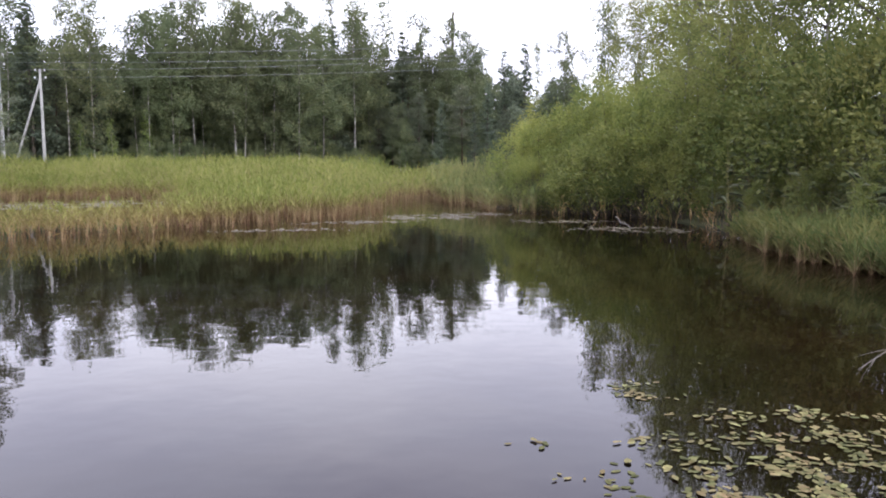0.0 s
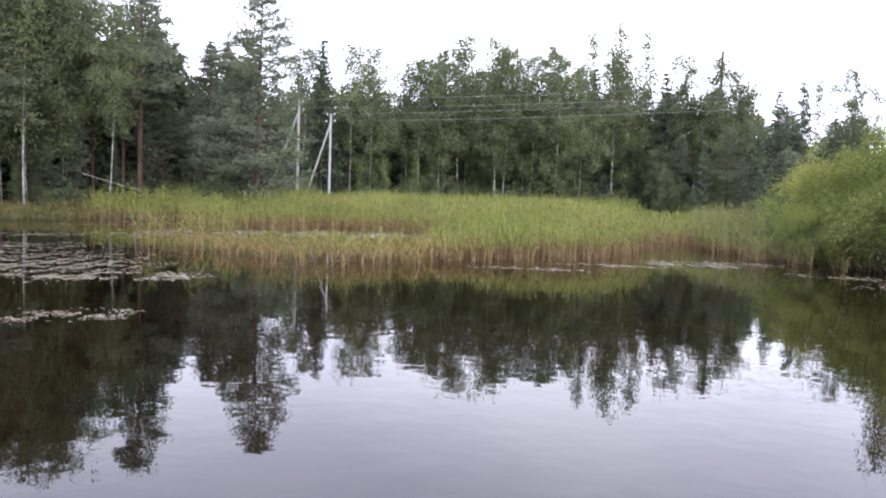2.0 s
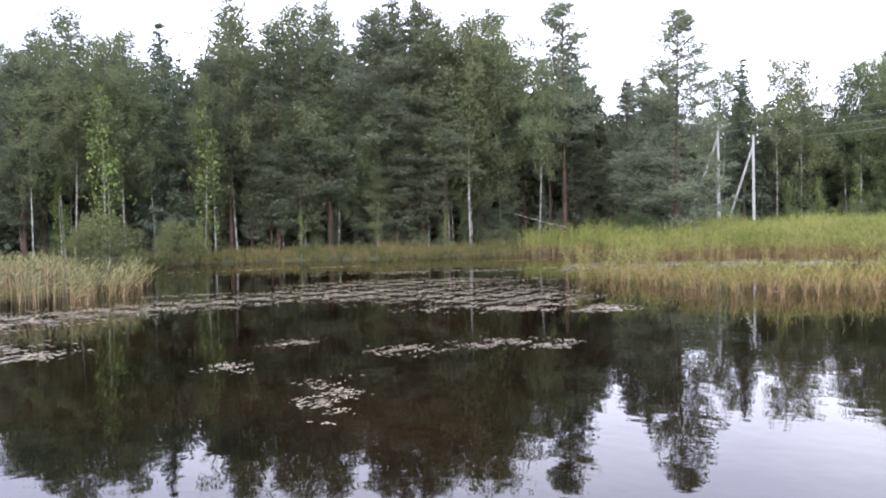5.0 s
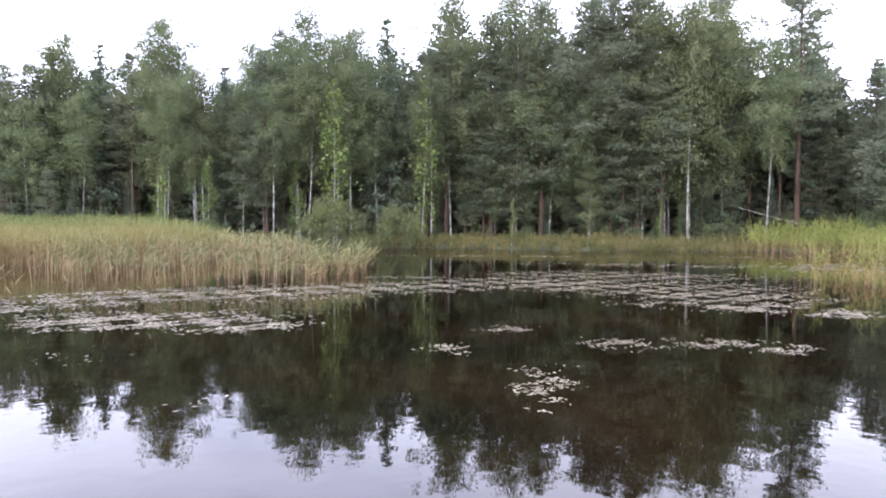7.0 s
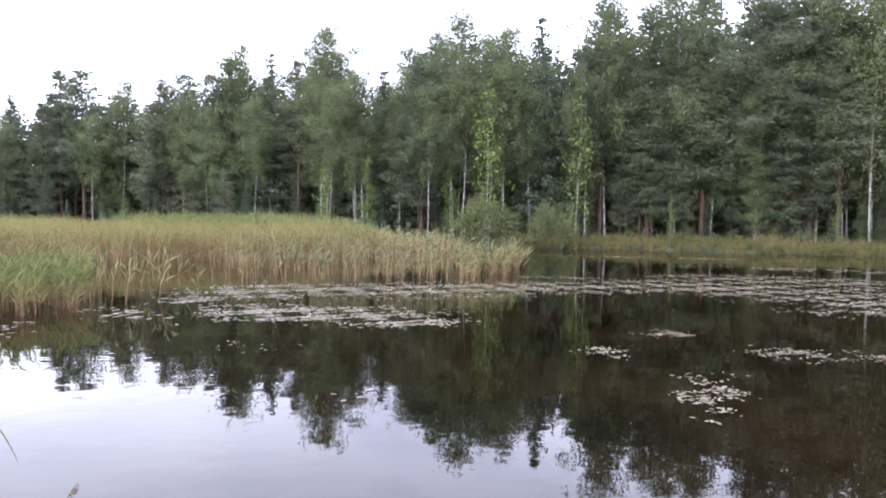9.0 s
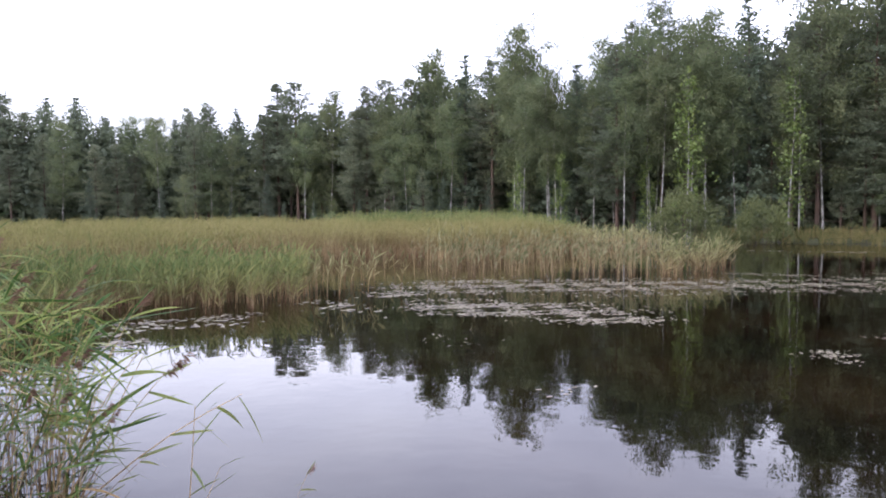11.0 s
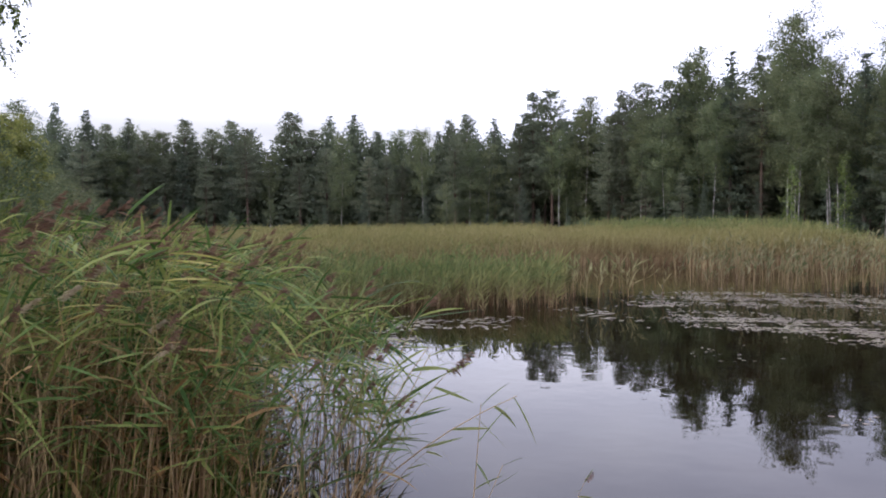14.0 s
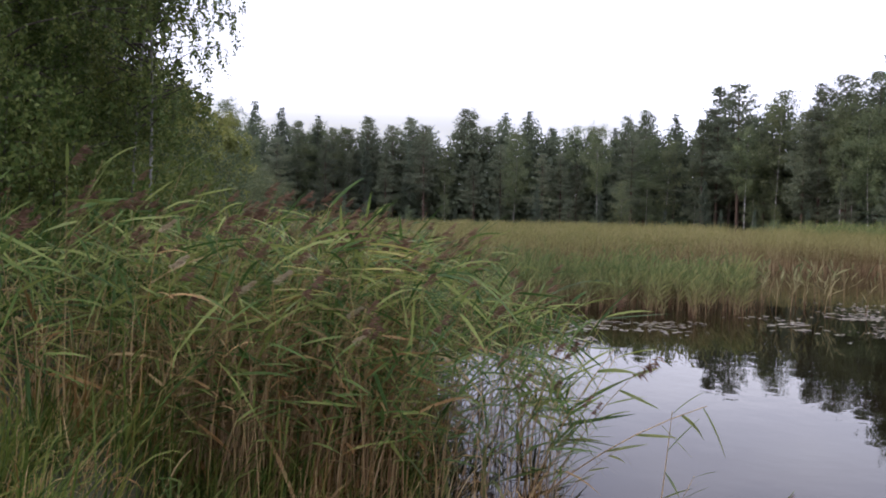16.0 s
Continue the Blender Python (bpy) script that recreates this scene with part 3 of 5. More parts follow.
LABELS = {
    "pine": ("tall scots pine with reddish trunk and dark needles", "pine tree", "forest round the pond"),
    "spruce": ("narrow dark green spruce in the forest edge", "spruce tree", "forest round the pond"),
    "birch": ("slender birch with white trunk and loose green crown", "birch tree", "forest round the pond"),
    "sapling": ("slim young birch with light yellow-green leaves at the forest edge", "young birch", "forest round the pond"),
    "near_birch": ("leafy birch with drooping twigs on the pond bank", "birch tree", "birches on the bank"),
    "willow": ("dense round willow shrub with yellow-green leaves at the waterline", "willow shrub", "shrubs on the bank"),
    "grey_willow": ("low grey-green willow bush at the far shore", "willow shrub", "shrubs on the bank"),
    "undergrowth": ("low leafy undergrowth bush under the trees", "bush", "undergrowth"),
}
MAKERS = {
    "pine": [lambda s=s, lo=lo, w=w, pk=pk: tree_pine(s, lo, w, peak=pk) for s, lo, w, pk in ((11, 0.40, 1.15, 1.5), (13, 0.10, 0.95, 1.5), (14, 0.42, 0.95, 2.2), (15, 0.20, 1.0, 1.8))],
    "broad_pine": [lambda: tree_pine(12, 0.05, 1.3, 9, 0.62, 1.9, (4, 7), 0.62)],
    "spruce": [lambda s=s: tree_spruce(s) for s in (21, 22)],
    "birch": [lambda s=s, lo=lo, w=w: tree_birch(s, 4.6, 0.125, w, lo) for s, lo, w in ((31, 0.18, 1.2), (32, 0.24, 1.35), (33, 0.45, 1.05), (34, 0.36, 1.15))],
    "far_pine": [lambda s=s, lo=lo, w=w, pk=pk: tree_pine(s, lo, w, 6, 0.78, pk) for s, lo, w, pk in ((16, 0.22, 0.85, 2.4), (17, 0.14, 1.05, 1.7), (18, 0.36, 0.95, 3.0), (19, 0.10, 0.9, 2.0))],
    "far_spruce": [lambda s=s: tree_spruce(s, 4, 0.72) for s in (23, 24)],
    "far_birch": [lambda s=s, lo=lo, w=w: tree_birch(s, 2.8, 0.155, w, lo, step=0.012) for s, lo, w in ((35, 0.18, 1.2), (38, 0.24, 1.35), (39, 0.45, 1.1))],
    "thin_birch": [lambda s=s: tree_birch(s, 2.0, 0.15, 0.52, 0.36, step=0.010) for s in (36, 37)],
    "sapling": [lambda s=s: tree_birch(s, 0.9, 0.18, 0.6, 0.14, 10.0, SAPLING_LEAF, radius=0.08, step=0.016) for s in (41, 42)],
    "near_birch": [lambda s=s: tree_birch(s, 2.6, 0.09, 1.4, 0.12, 11.0, ALDER_LEAF, radius=0.10, step=0.0085, lean=0.03, sides=4) for s in (51, 52)],
    "bank_birch": [lambda s=s: tree_birch(s, 3.0, 0.085, 1.25, 0.14, 11.0, BANK_LEAF, radius=0.08, step=0.008, lean=0.03, sides=4) for s in (55, 56)],
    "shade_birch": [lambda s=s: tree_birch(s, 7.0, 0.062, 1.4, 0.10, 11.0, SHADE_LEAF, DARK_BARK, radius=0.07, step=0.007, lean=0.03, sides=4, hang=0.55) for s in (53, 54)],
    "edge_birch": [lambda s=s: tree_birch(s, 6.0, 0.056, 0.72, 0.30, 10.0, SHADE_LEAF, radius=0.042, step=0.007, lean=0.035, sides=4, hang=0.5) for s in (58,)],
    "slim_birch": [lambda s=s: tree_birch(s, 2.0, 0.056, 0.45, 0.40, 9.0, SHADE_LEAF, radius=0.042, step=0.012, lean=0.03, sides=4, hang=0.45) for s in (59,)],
    "willow": [lambda s=s: shrub(s, 4.2, 1.1, 130, 95, 0.115) for s in (61, 62, 63)],
    "shade_willow": [lambda s=s: shrub(s, 3.6, 1.1, 100, 90, 0.10, BIRCH_LEAF) for s in (65, 66)],
    "dark_willow": [lambda s=s: shrub(s, 3.4, 1.2, 120, 95, 0.11, ALDER_LEAF, 0.5) for s in (68, 69)],
    "young_birch": [lambda s=s: tree_birch(s, 4.0, 0.10, 1.5, 0.10, 6.0, BANK_LEAF, radius=0.07, step=0.010, lean=0.02) for s in (57, 60)],
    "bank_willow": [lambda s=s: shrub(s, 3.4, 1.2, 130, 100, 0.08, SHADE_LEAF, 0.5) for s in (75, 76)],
    "grey_willow": [lambda s=s: shrub(s, 2.6, 0.92, 80, 90, 0.10, GREY_LEAF) for s in (71, 72)],
    "undergrowth": [lambda s=s: shrub(s, 2.0, 1.4, 50, 70, 0.085, BIRCH_LEAF, 0.5) for s in (81, 82)],
}
LABELS["broad_pine"] = ("broad young pine with boughs down to the reeds", "pine tree", "forest round the pond")
LABELS["young_birch"] = ("young birch with yellow-green leaves behind the reeds", "birch tree", "birches on the bank")
LABELS["bank_willow"] = ("dark green willow thicket under the bank birches", "willow shrub", "shrubs on the bank")
LABELS["shade_willow"] = ("dense dark green willow bush at the water's edge", "willow shrub", "shrubs on the bank")
LABELS["dark_willow"] = ("dark leafy willow bush by the water", "willow shrub", "shrubs on the bank")
LABELS["shade_birch"] = ("dense dark green birch above the near reeds", "birch tree", "birches on the bank")
LABELS["bank_birch"] = ("leafy yellow-green birch leaning over the willows", "birch tree", "birches on the bank")
LABELS["slim_birch"] = ("slim birch with a bare white trunk above the reeds", "birch tree", "birches on the bank")
LABELS["edge_birch"] = ("leafy birch with hanging twigs above the reeds", "birch tree", "birches on the bank")
LABELS["thin_birch"] = ("tall thin birch with a sparse see-through top", "birch tree", "forest round the pond")
PROTO = {}
tree_rng = np.random.default_rng(5)


def plant(kind, az, d, h, turn=None, variant=None):
    """Puts one tree or bush of a kind at a bearing and distance, as high as given."""
    if d > 66 and "far_" + kind in MAKERS:
        kind, variant = "far_" + kind, None
    variant = int(tree_rng.integers(len(MAKERS[kind]))) if variant is None else variant
    turn = tree_rng.uniform(0, 360) if turn is None else turn
    at = P(az, d)
    h = float(true_top(az, d, h))
    z = float(land(at.x, at.y)) - 0.05
    if (kind, variant) not in PROTO:
        height, wood, crown = MAKERS[kind][variant]()
        root = new(kind if kind in ("sapling", "undergrowth") else kind.replace("near_", "").replace("thin_", "").replace("far_", "").replace("bank_", "").replace("shade_", "").replace("edge_", "").replace("slim_", "").replace("dark_", "").replace("broad_", "") + ("_tree" if "willow" not in kind else "_shrub"))
        tagged(root, *LABELS[kind.replace("far_", "")])
        part("trunk" if "willow" not in kind and kind != "undergrowth" else "wood", wood, root)
        part("crown", crown, root)
        PROTO[kind, variant] = (root, height)
        ob = root
    else:
        ob = None
    root, height = PROTO[kind, variant]
    k = (h - z) / height
    m = Matrix.Translation((at.x, at.y, z)) @ pose(0, 0, 0, 0, 0, turn) @ Matrix.Diagonal((k, k, k, 1))
    if ob:
        ob.matrix_basis = m
        return ob
    c = root.copy()
    scene.collection.objects.link(c)
    for o in root.children:
        q = o.copy()
        scene.collection.objects.link(q)
        q.parent = c
    c.matrix_basis = m
    return c


NORTH_TREES = [("thin_birch", -6.9, 100, 16.0), ("birch", -9.2, 62, 11.7), ("thin_birch", -11.6, 45, 11.5), ("thin_birch", -12.1, 44, 10.6), ("bank_birch", -14.4, 38, 10.6), ("bank_birch", -15.9, 38, 11.6), ("bank_birch", -18.8, 36, 13.0), ("pine", -5.0, 95, 12.2), ("birch", -2.2, 81, 14.7), ("birch", -0.4, 82, 15.9), ("birch", 1.9, 82, 16.1), ("spruce", 3.1, 82, 14.5), ("thin_birch", 4.6, 84, 19.2), ("thin_birch", 6.3, 84, 20.6), ("thin_birch", 8.5, 84, 19.4), ("birch", 5.4, 82, 14.8), ("birch", 6.6, 83, 16.5), ("spruce", 8.2, 82, 15.0), ("birch", 9.5, 82, 14.8), ("pine", 11.0, 81, 17.0), ("birch", 13.1, 81, 16.0), ("birch", 15.4, 81, 17.9), ("birch", 17.5, 81, 18.3), ("birch", 19.2, 81, 16.6), ("birch", 20.6, 81, 15.7), ("birch", 21.9, 81, 14.9), ("birch", 24.7, 80, 16.4), ("birch", 26.3, 80, 16.6), ("spruce", 28.4, 80, 17.0), ("birch", 29.9, 80, 16.4)]
NORTH2_TREES = [("broad_pine", 33.0, 46, 13.5), ("pine", 41.0, 50, 16.0), ("pine", 36.5, 50, 10.5), ("pine", 38.8, 55, 11.2), ("pine", 35.4, 46, 9.9), ("pine", 44.3, 54, 13.2), ("birch", 45.8, 50, 16.0), ("birch", 46.6, 53, 16.4), ("birch", 48.0, 50, 15.0), ("thin_birch", 49.7, 50, 14.9), ("pine", 51.7, 50, 15.8), ("pine", 53.7, 50, 15.7)]
WEST_TREES = [("birch", 47.2, 51, 14.8), ("birch", 51.3, 50, 15.7), ("thin_birch", 50.4, 51, 15.2), ("pine", 55.0, 50, 15.5), ("pine", 58.7, 50, 15.8), ("birch", 60.6, 50, 16.1), ("birch", 65.5, 50, 16.3), ("pine", 62.5, 50, 14.4), ("spruce", 70.2, 50, 14.7), ("birch", 73.2, 51, 14.6), ("birch", 76.5, 53, 16.1), ("pine", 78.0, 54, 14.5), ("birch", 79.4, 56, 13.6), ("spruce", 82.1, 58, 12.7), ("birch", 86.7, 63, 16.9), ("birch", 86.3, 62, 17.0), ("pine", 88.4, 64, 14.1), ("spruce", 90.4, 67, 15.6), ("birch", 92.3, 69, 15.3), ("spruce", 93.3, 70, 15.6), ("pine", 94.4, 71, 14.2), ("birch", 95.7, 73, 12.8)]
SAPL_TREES = [("sapling", 67.7, 46, 9.9), ("sapling", 74.3, 46, 9.8), ("sapling", 83.3, 52, 5.8), ("sapling", 86.6, 52, 5.2), ("sapling", 77.0, 50, 6.3), ("sapling", 50.1, 45, 2.9), ("sapling", 60.9, 44, 2.9)]
SOUTHWEST_TREES = [("birch", 92.2, 69, 15.4), ("spruce", 93.5, 70, 14.2), ("pine", 96.4, 74, 13.7), ("pine", 97.8, 75, 13.1), ("birch", 100.5, 79, 13.8), ("pine", 102.9, 81, 14.5), ("pine", 104.3, 83, 14.4), ("spruce", 107.2, 87, 12.6), ("pine", 109.3, 89, 13.2), ("pine", 110.6, 90, 12.6), ("birch", 113.1, 92, 11.9), ("birch", 114.6, 93, 12.2), ("spruce", 116.0, 94, 12.0), ("spruce", 117.8, 95, 14.2), ("spruce", 119.6, 96, 14.2), ("pine", 120.9, 96, 12.3), ("pine", 122.4, 96, 14.5), ("pine", 125.4, 96, 12.5), ("pine", 126.7, 96, 13.2), ("pine", 128.0, 96, 12.4), ("pine", 129.9, 96, 13.2), ("birch", 132.1, 96, 12.1), ("birch", 133.5, 96, 12.5)]
SOUTH_TREES = [("spruce", 138.2, 96, 14.7), ("spruce", 136.3, 96, 14.1), ("pine", 135.1, 96, 12.5), ("spruce", 133.6, 96, 13.4), ("pine", 132.4, 96, 11.9), ("pine", 131.5, 96, 11.9), ("birch", 140.2, 26, 5.7), ("birch", 139.2, 34, 6.0)]
NORTH_TREES = [(k, az, d - 6, 2 + (h - 2) * (d - 6) / d) if d > 75 else (k, az, d, h) for k, az, d, h in NORTH_TREES]
SOUTHWEST_TREES, SOUTH_TREES = ([(k, az, d, h * 1.07 if d > 40 else h) for k, az, d, h in rows] for rows in (SOUTHWEST_TREES, SOUTH_TREES))
NORTH2_TREES, WEST_TREES = ([(k, az, d, h * 1.03) if 50 < az < 68 else (k, az, d, h) for k, az, d, h in rows] for rows in (NORTH2_TREES, WEST_TREES))
for row in NORTH_TREES + NORTH2_TREES + WEST_TREES + SAPL_TREES + SOUTHWEST_TREES + SOUTH_TREES:
    plant(*row, variant={41.0: 0, 35.4: 1, 36.5: 3}.get(row[1]))


def fill(n, kinds, az0, az1, d0, d1, h0, h1, seed):
    """The rest of the wood behind and between the named trees, lower than them."""
    r = np.random.default_rng(seed)
    for k in range(n):
        az = az0 + (az1 - az0) * (k + r.uniform(0.1, 0.9)) / n
        kind, d, h = kinds[int(r.integers(len(kinds)))], float(np.interp(az, (az0, az1), d0)) + r.uniform(0, d1), r.uniform(h0, h1)
        if not (26.5 < az < 32.5 and d < 76):
            plant(kind, az, d, h)


fill(22, ("birch", "pine", "birch", "spruce"), -7, 33, (75, 75), 4, 8.5, 12.5, 1)
fill(12, ("pine", "pine", "birch", "spruce"), -8, 34, (82, 80), 6, 10, 13, 21)
fill(12, ("pine", "pine", "spruce", "birch"), 37, 56, (50, 48), 3, 7, 12, 2)
fill(7, ("pine", "pine", "spruce", "birch"), 35, 60, (57, 55), 6, 10, 13.5, 22)
fill(13, ("pine", "pine", "birch", "pine"), 50, 80, (48, 50), 3, 8, 14, 3)
fill(9, ("pine", "birch", "birch", "pine"), 49, 82, (54, 58), 6, 12, 16.0, 23)
fill(16, ("pine", "birch", "pine", "spruce"), 79, 101, (55, 77), 5, 7.5, 12.0, 4)
fill(7, ("pine", "pine", "birch", "spruce"), 80, 101, (64, 86), 6, 10, 13.2, 24)
fill(26, ("pine", "pine", "spruce", "birch"), 100, 142, (79, 95), 4, 8.5, 12.3, 5)
fill(10, ("pine", "pine", "spruce", "birch"), 100, 142, (86, 102), 6, 10.5, 13.3, 25)
fill(20, ("undergrowth",), -4, 32, (71, 69), 5, 1.8, 3.4, 6)
fill(16, ("undergrowth",), 43, 76, (46.5, 47.5), 3, 0.8, 1.8, 7)
fill(12, ("undergrowth",), 78, 142, (55, 94), 3, 1.2, 2.2, 8)
fill(15, ("pine", "spruce", "birch", "pine"), 1, 26.5, (75, 73), 4, 4.5, 9.0, 31)
fill(9, ("birch", "spruce", "pine"), -5, 4, (60, 70), 6, 4.0, 8.0, 32)
fill(6, ("birch", "spruce", "pine"), 26.5, 34, (77, 76), 2, 5.0, 9.5, 33)
fill(22, ("spruce", "pine", "birch", "pine"), 42.5, 79, (47, 51), 2.5, 2.2, 5.5, 34)
fill(26, ("spruce", "pine", "birch", "spruce"), 79, 140, (56, 92), 3, 2.5, 6.0, 35)
fill(3, ("sapling",), 21, 26.3, (70, 69), 3, 4.0, 6.0, 36)
# front birches with bare white trunks, thin tops, a pale young one among the pines
for az, d, h in ((15.2, 71, 14.5), (14.7, 71.5, 15.2), (10.75, 70, 14.2), (18.0, 72, 14.5), (9.0, 71, 13.5), (6.6, 72, 15.0), (21.2, 71, 13.5), (19.6, 72, 14.0), (12.6, 72, 14.6), (42.95, 46, 11.5)):
    plant("birch", az, d, h, variant=2)
for az, d, h in ((73.0, 48, 13.5), (76.8, 50, 13.5), (84.2, 56, 12), (80.9, 55, 10.5), (67.0, 47, 11)):
    plant("birch", az, d, h, variant=3)
for az, d, h in ((96.5, 72, 11.5), (94.8, 69, 11.0), (91.6, 65, 11.5), (86.1, 56, 11.5), (84.0, 54, 12.0), (83.6, 54.5, 11.0), (78.7, 49, 10.5), (76.2, 48, 11.5), (74.1, 47.5, 12.5), (71.0, 48, 10.0), (102.4, 79, 11.0), (105.8, 84, 10.5)):
    plant("birch", az, d, h, variant=2)
plant("thin_birch", 48.15, 47.5, 15.2)
# trees behind the bank, out of view
fill(12, ("birch", "pine"), 170, 300, (46, 52), 12, 9, 13, 9)


NAMED = [row for row in NORTH_TREES if row[0] != "thin_birch"] + NORTH2_TREES + WEST_TREES + SOUTHWEST_TREES + SOUTH_TREES
NAMED_AZ, NAMED_D, NAMED_H = (np.array([row[k] for row in NAMED], float) for k in (1, 2, 3))
NAMED_H = true_top(NAMED_AZ, NAMED_D, NAMED_H)
NAMED_AZ, NAMED_D = survey(NAMED_AZ, NAMED_D)


ROOF_AZ, ROOF_FULL = (-10, 36, 39, 48, 52, 66, 72, 148), (0.80, 0.80, 0.80, 0.89, 0.97, 0.96, 0.88, 0.90)   # how far up the wood is closed, by bearing


def deep_woods(az0, az1, d0, d1, n, seed):
    """The unseen depth of the wood: loose foliage that closes the gaps between the front trees, crown by crown."""
    rng = np.random.default_rng(seed)
    s = Sheet()
    u = rng.random(n)
    az, d = survey(az0 + (az1 - az0) * u, np.interp(u, (0, 1), (d0, d1)) + rng.uniform(0, 8, n))
    off = np.abs(az[:, None] - NAMED_AZ[None]) * np.radians(NAMED_D)[None] / 2.8
    roof = np.max(np.where(NAMED_D > 40, NAMED_H, 0)[None] * (np.interp(az, ROOF_AZ, ROOF_FULL)[:, None] - 0.26 * off ** 1.5), 1)
    roof = np.maximum(roof * d / (d - 5), 5.0 + np.sin(az * 3.1))
    a = np.radians(az)
    at = np.stack([-d * np.sin(a), d * np.cos(a), 0.2 + rng.random(n) ** 1.15 * roof], -1)
    size = 1 - 0.62 * np.clip(at[:, 2] / roof, 0, 1) ** 3
    leaves(s, at, rng.normal(size=(n, 3)) * [1, 1, 0.6], rng.uniform(0.6, 1.0, n) * size, rng.uniform(0.35, 0.6, n) * size, rng)
    return tagged(new("deep_woods", s.mesh("deep_woods", WOODS_LEAF)), "dark dense depth of the mixed forest", "forest", kind="stuff")


def side_wood(az0, az1, d0, d1, high, n, seed):
    """Dense leafy depth behind the bank trees."""
    rng = np.random.default_rng(seed)
    s = Sheet()
    u = rng.random(n)
    az, d = survey(az0 + (az1 - az0) * u, np.interp(u, (0, 1), (d0, d1)) + rng.uniform(0, 4, n))
    a = np.radians(az)
    roof = high * (1 + 0.18 * np.sin(az * 0.9) + 0.12 * np.sin(az * 2.1))
    at = np.stack([-d * np.sin(a), d * np.cos(a), 0.3 + rng.random(n) * roof], -1)
    leaves(s, at, rng.normal(size=(n, 3)) * [1, 1, 0.6], rng.uniform(0.14, 0.3, n), rng.uniform(0.09, 0.18, n), rng)
    return tagged(new("deep_woods", s.mesh("deep_woods", WOODS_LEAF)), "dark leafy thicket behind the bank", "forest", kind="stuff")


deep_woods(-10, 34, 80, 79, 110000, 301)
deep_woods(33, 81, 54, 56, 100000, 302)
deep_woods(79, 102, 61, 83, 55000, 303)
deep_woods(101, 148, 86, 103, 95000, 304)
side_wood(-42, -14, 33, 37, 6.5, 42000, 305)
side_wood(-15, -4, 46, 62, 5.0, 24000, 307)
side_wood(146.8, 178, 19, 17, 9.5, 55000, 306)
for az, d, h in ((-5.5, 120, 13), (-4.0, 118, 12), (-8, 118, 13)):
    plant("pine", az, d, h)


def snag(az, d, h):
    s = Sheet()
    rng = np.random.default_rng(9)
    line = trunk_line(rng, h, 0.004)
    tube(s, line, np.linspace(0.22, 0.14, 12), 8)
    s.add(line[-1] + np.array([[0.17, 0, 0], [0, 0.17, 0.12], [-0.17, 0, 0.03], [0, -0.17, -0.06]]), [[0, 1, 2, 3]])
    for f, a in ((0.93, 0.4), (0.86, 2.8), (0.78, 4.4)):
        tube(s, limb(rng, on(line, f), np.array([math.cos(a), math.sin(a), 0.4]), 0.5, 0.1, 3), (0.05, 0.035, 0.015), 4)
    ob = new("dead_tree", s.mesh("dead_tree", DEAD_WOOD, smooth=True))
    at = P(az, d)
    ob.matrix_basis = Matrix.Translation((at.x, at.y, float(land(at.x, at.y)) - 0.1))
    return tagged(ob, "bare broken dead trunk rising above the birches", "dead tree")


snag(-0.6, 84, 18.0)


def bough(name, label, a, b, r0, r1, mat, twigs=5, seed=3):
    """A fallen trunk or bough between two places, with twig stubs."""
    rng = np.random.default_rng(seed)
    s = Sheet()
    a, b = np.array(a), np.array(b)
    t = np.linspace(0, 1, 9)[:, None]
    size = np.linalg.norm(b - a)
    pts = a * (1 - t) + b * t + np.cumsum(rng.normal(0, 0.008 * size, (9, 3)), 0)
    tube(s, pts, np.linspace(r0, r1, 9), 7)
    for k in range(twigs):
        q = on(pts, rng.uniform(0.3, 0.98))
        w = unit(unit(b - a) * 0.7 + rng.normal(0, 0.6, 3) + [0, 0, 0.35])
        tube(s, limb(rng, q, w, size * rng.uniform(0.15, 0.35), -0.1, 4), np.linspace(r1 * 0.7, r1 * 0.25, 4), 4)
    return tagged(new(name, s.mesh(name, mat, smooth=True)), label, "fallen wood")


bough("fallen_birch_trunk", "white fallen birch trunk leaning at the forest edge", P(44.7, 47.5, 2.7), P(40.6, 46.8, 1.7), 0.022, 0.018, BIRCH_BARK, 3)
bough("fallen_branch", "grey dead branch lying in the water by the willows", P(-12.6, 21.8, 0.18), P(-14.8, 18.6, -0.03), 0.018, 0.008, DEAD_WOOD, 1)
bough("fallen_branch", "bare grey twigs reaching over the water", P(-33.5, 7.6, 0.85), P(-27.8, 7.2, 0.30), 0.008, 0.004, DEAD_WOOD, 9, 5)

# right bank: willows and birches
for az, d, h in ((-7.2, 27.0, 3.1), (-9.4, 27.0, 3.7), (-11.4, 26.5, 4.1), (-13.6, 26.0, 4.4), (-16.0, 25.0, 4.4), (-19.0, 24.0, 4.5), (-12.4, 28.0, 4.6), (-8.4, 28.5, 3.5)):
    plant("willow", az, d, h)
for az, d, h in ((-22.8, 22.6, 4.0), (-25.5, 21.6, 4.6), (-28.5, 20.0, 4.6), (-32, 18.5, 4.6)):
    plant("dark_willow", az, d, h)
for az, d, h in ((-23.5, 19.6, 1.5), (-27.0, 18.2, 1.7), (-30.5, 17.0, 1.8), (-20.6, 21.2, 1.6), (-12.3, 24.0, 2.7), (-14.8, 23.4, 2.3), (-9.3, 24.9, 1.5)):
    plant("dark_willow", az, d, h)
for az, d, h in ((-6.8, 25.6, 1.9), (-10.6, 24.4, 1.4), (-17.5, 22.6, 2.4)):
    plant("willow", az, d, h)
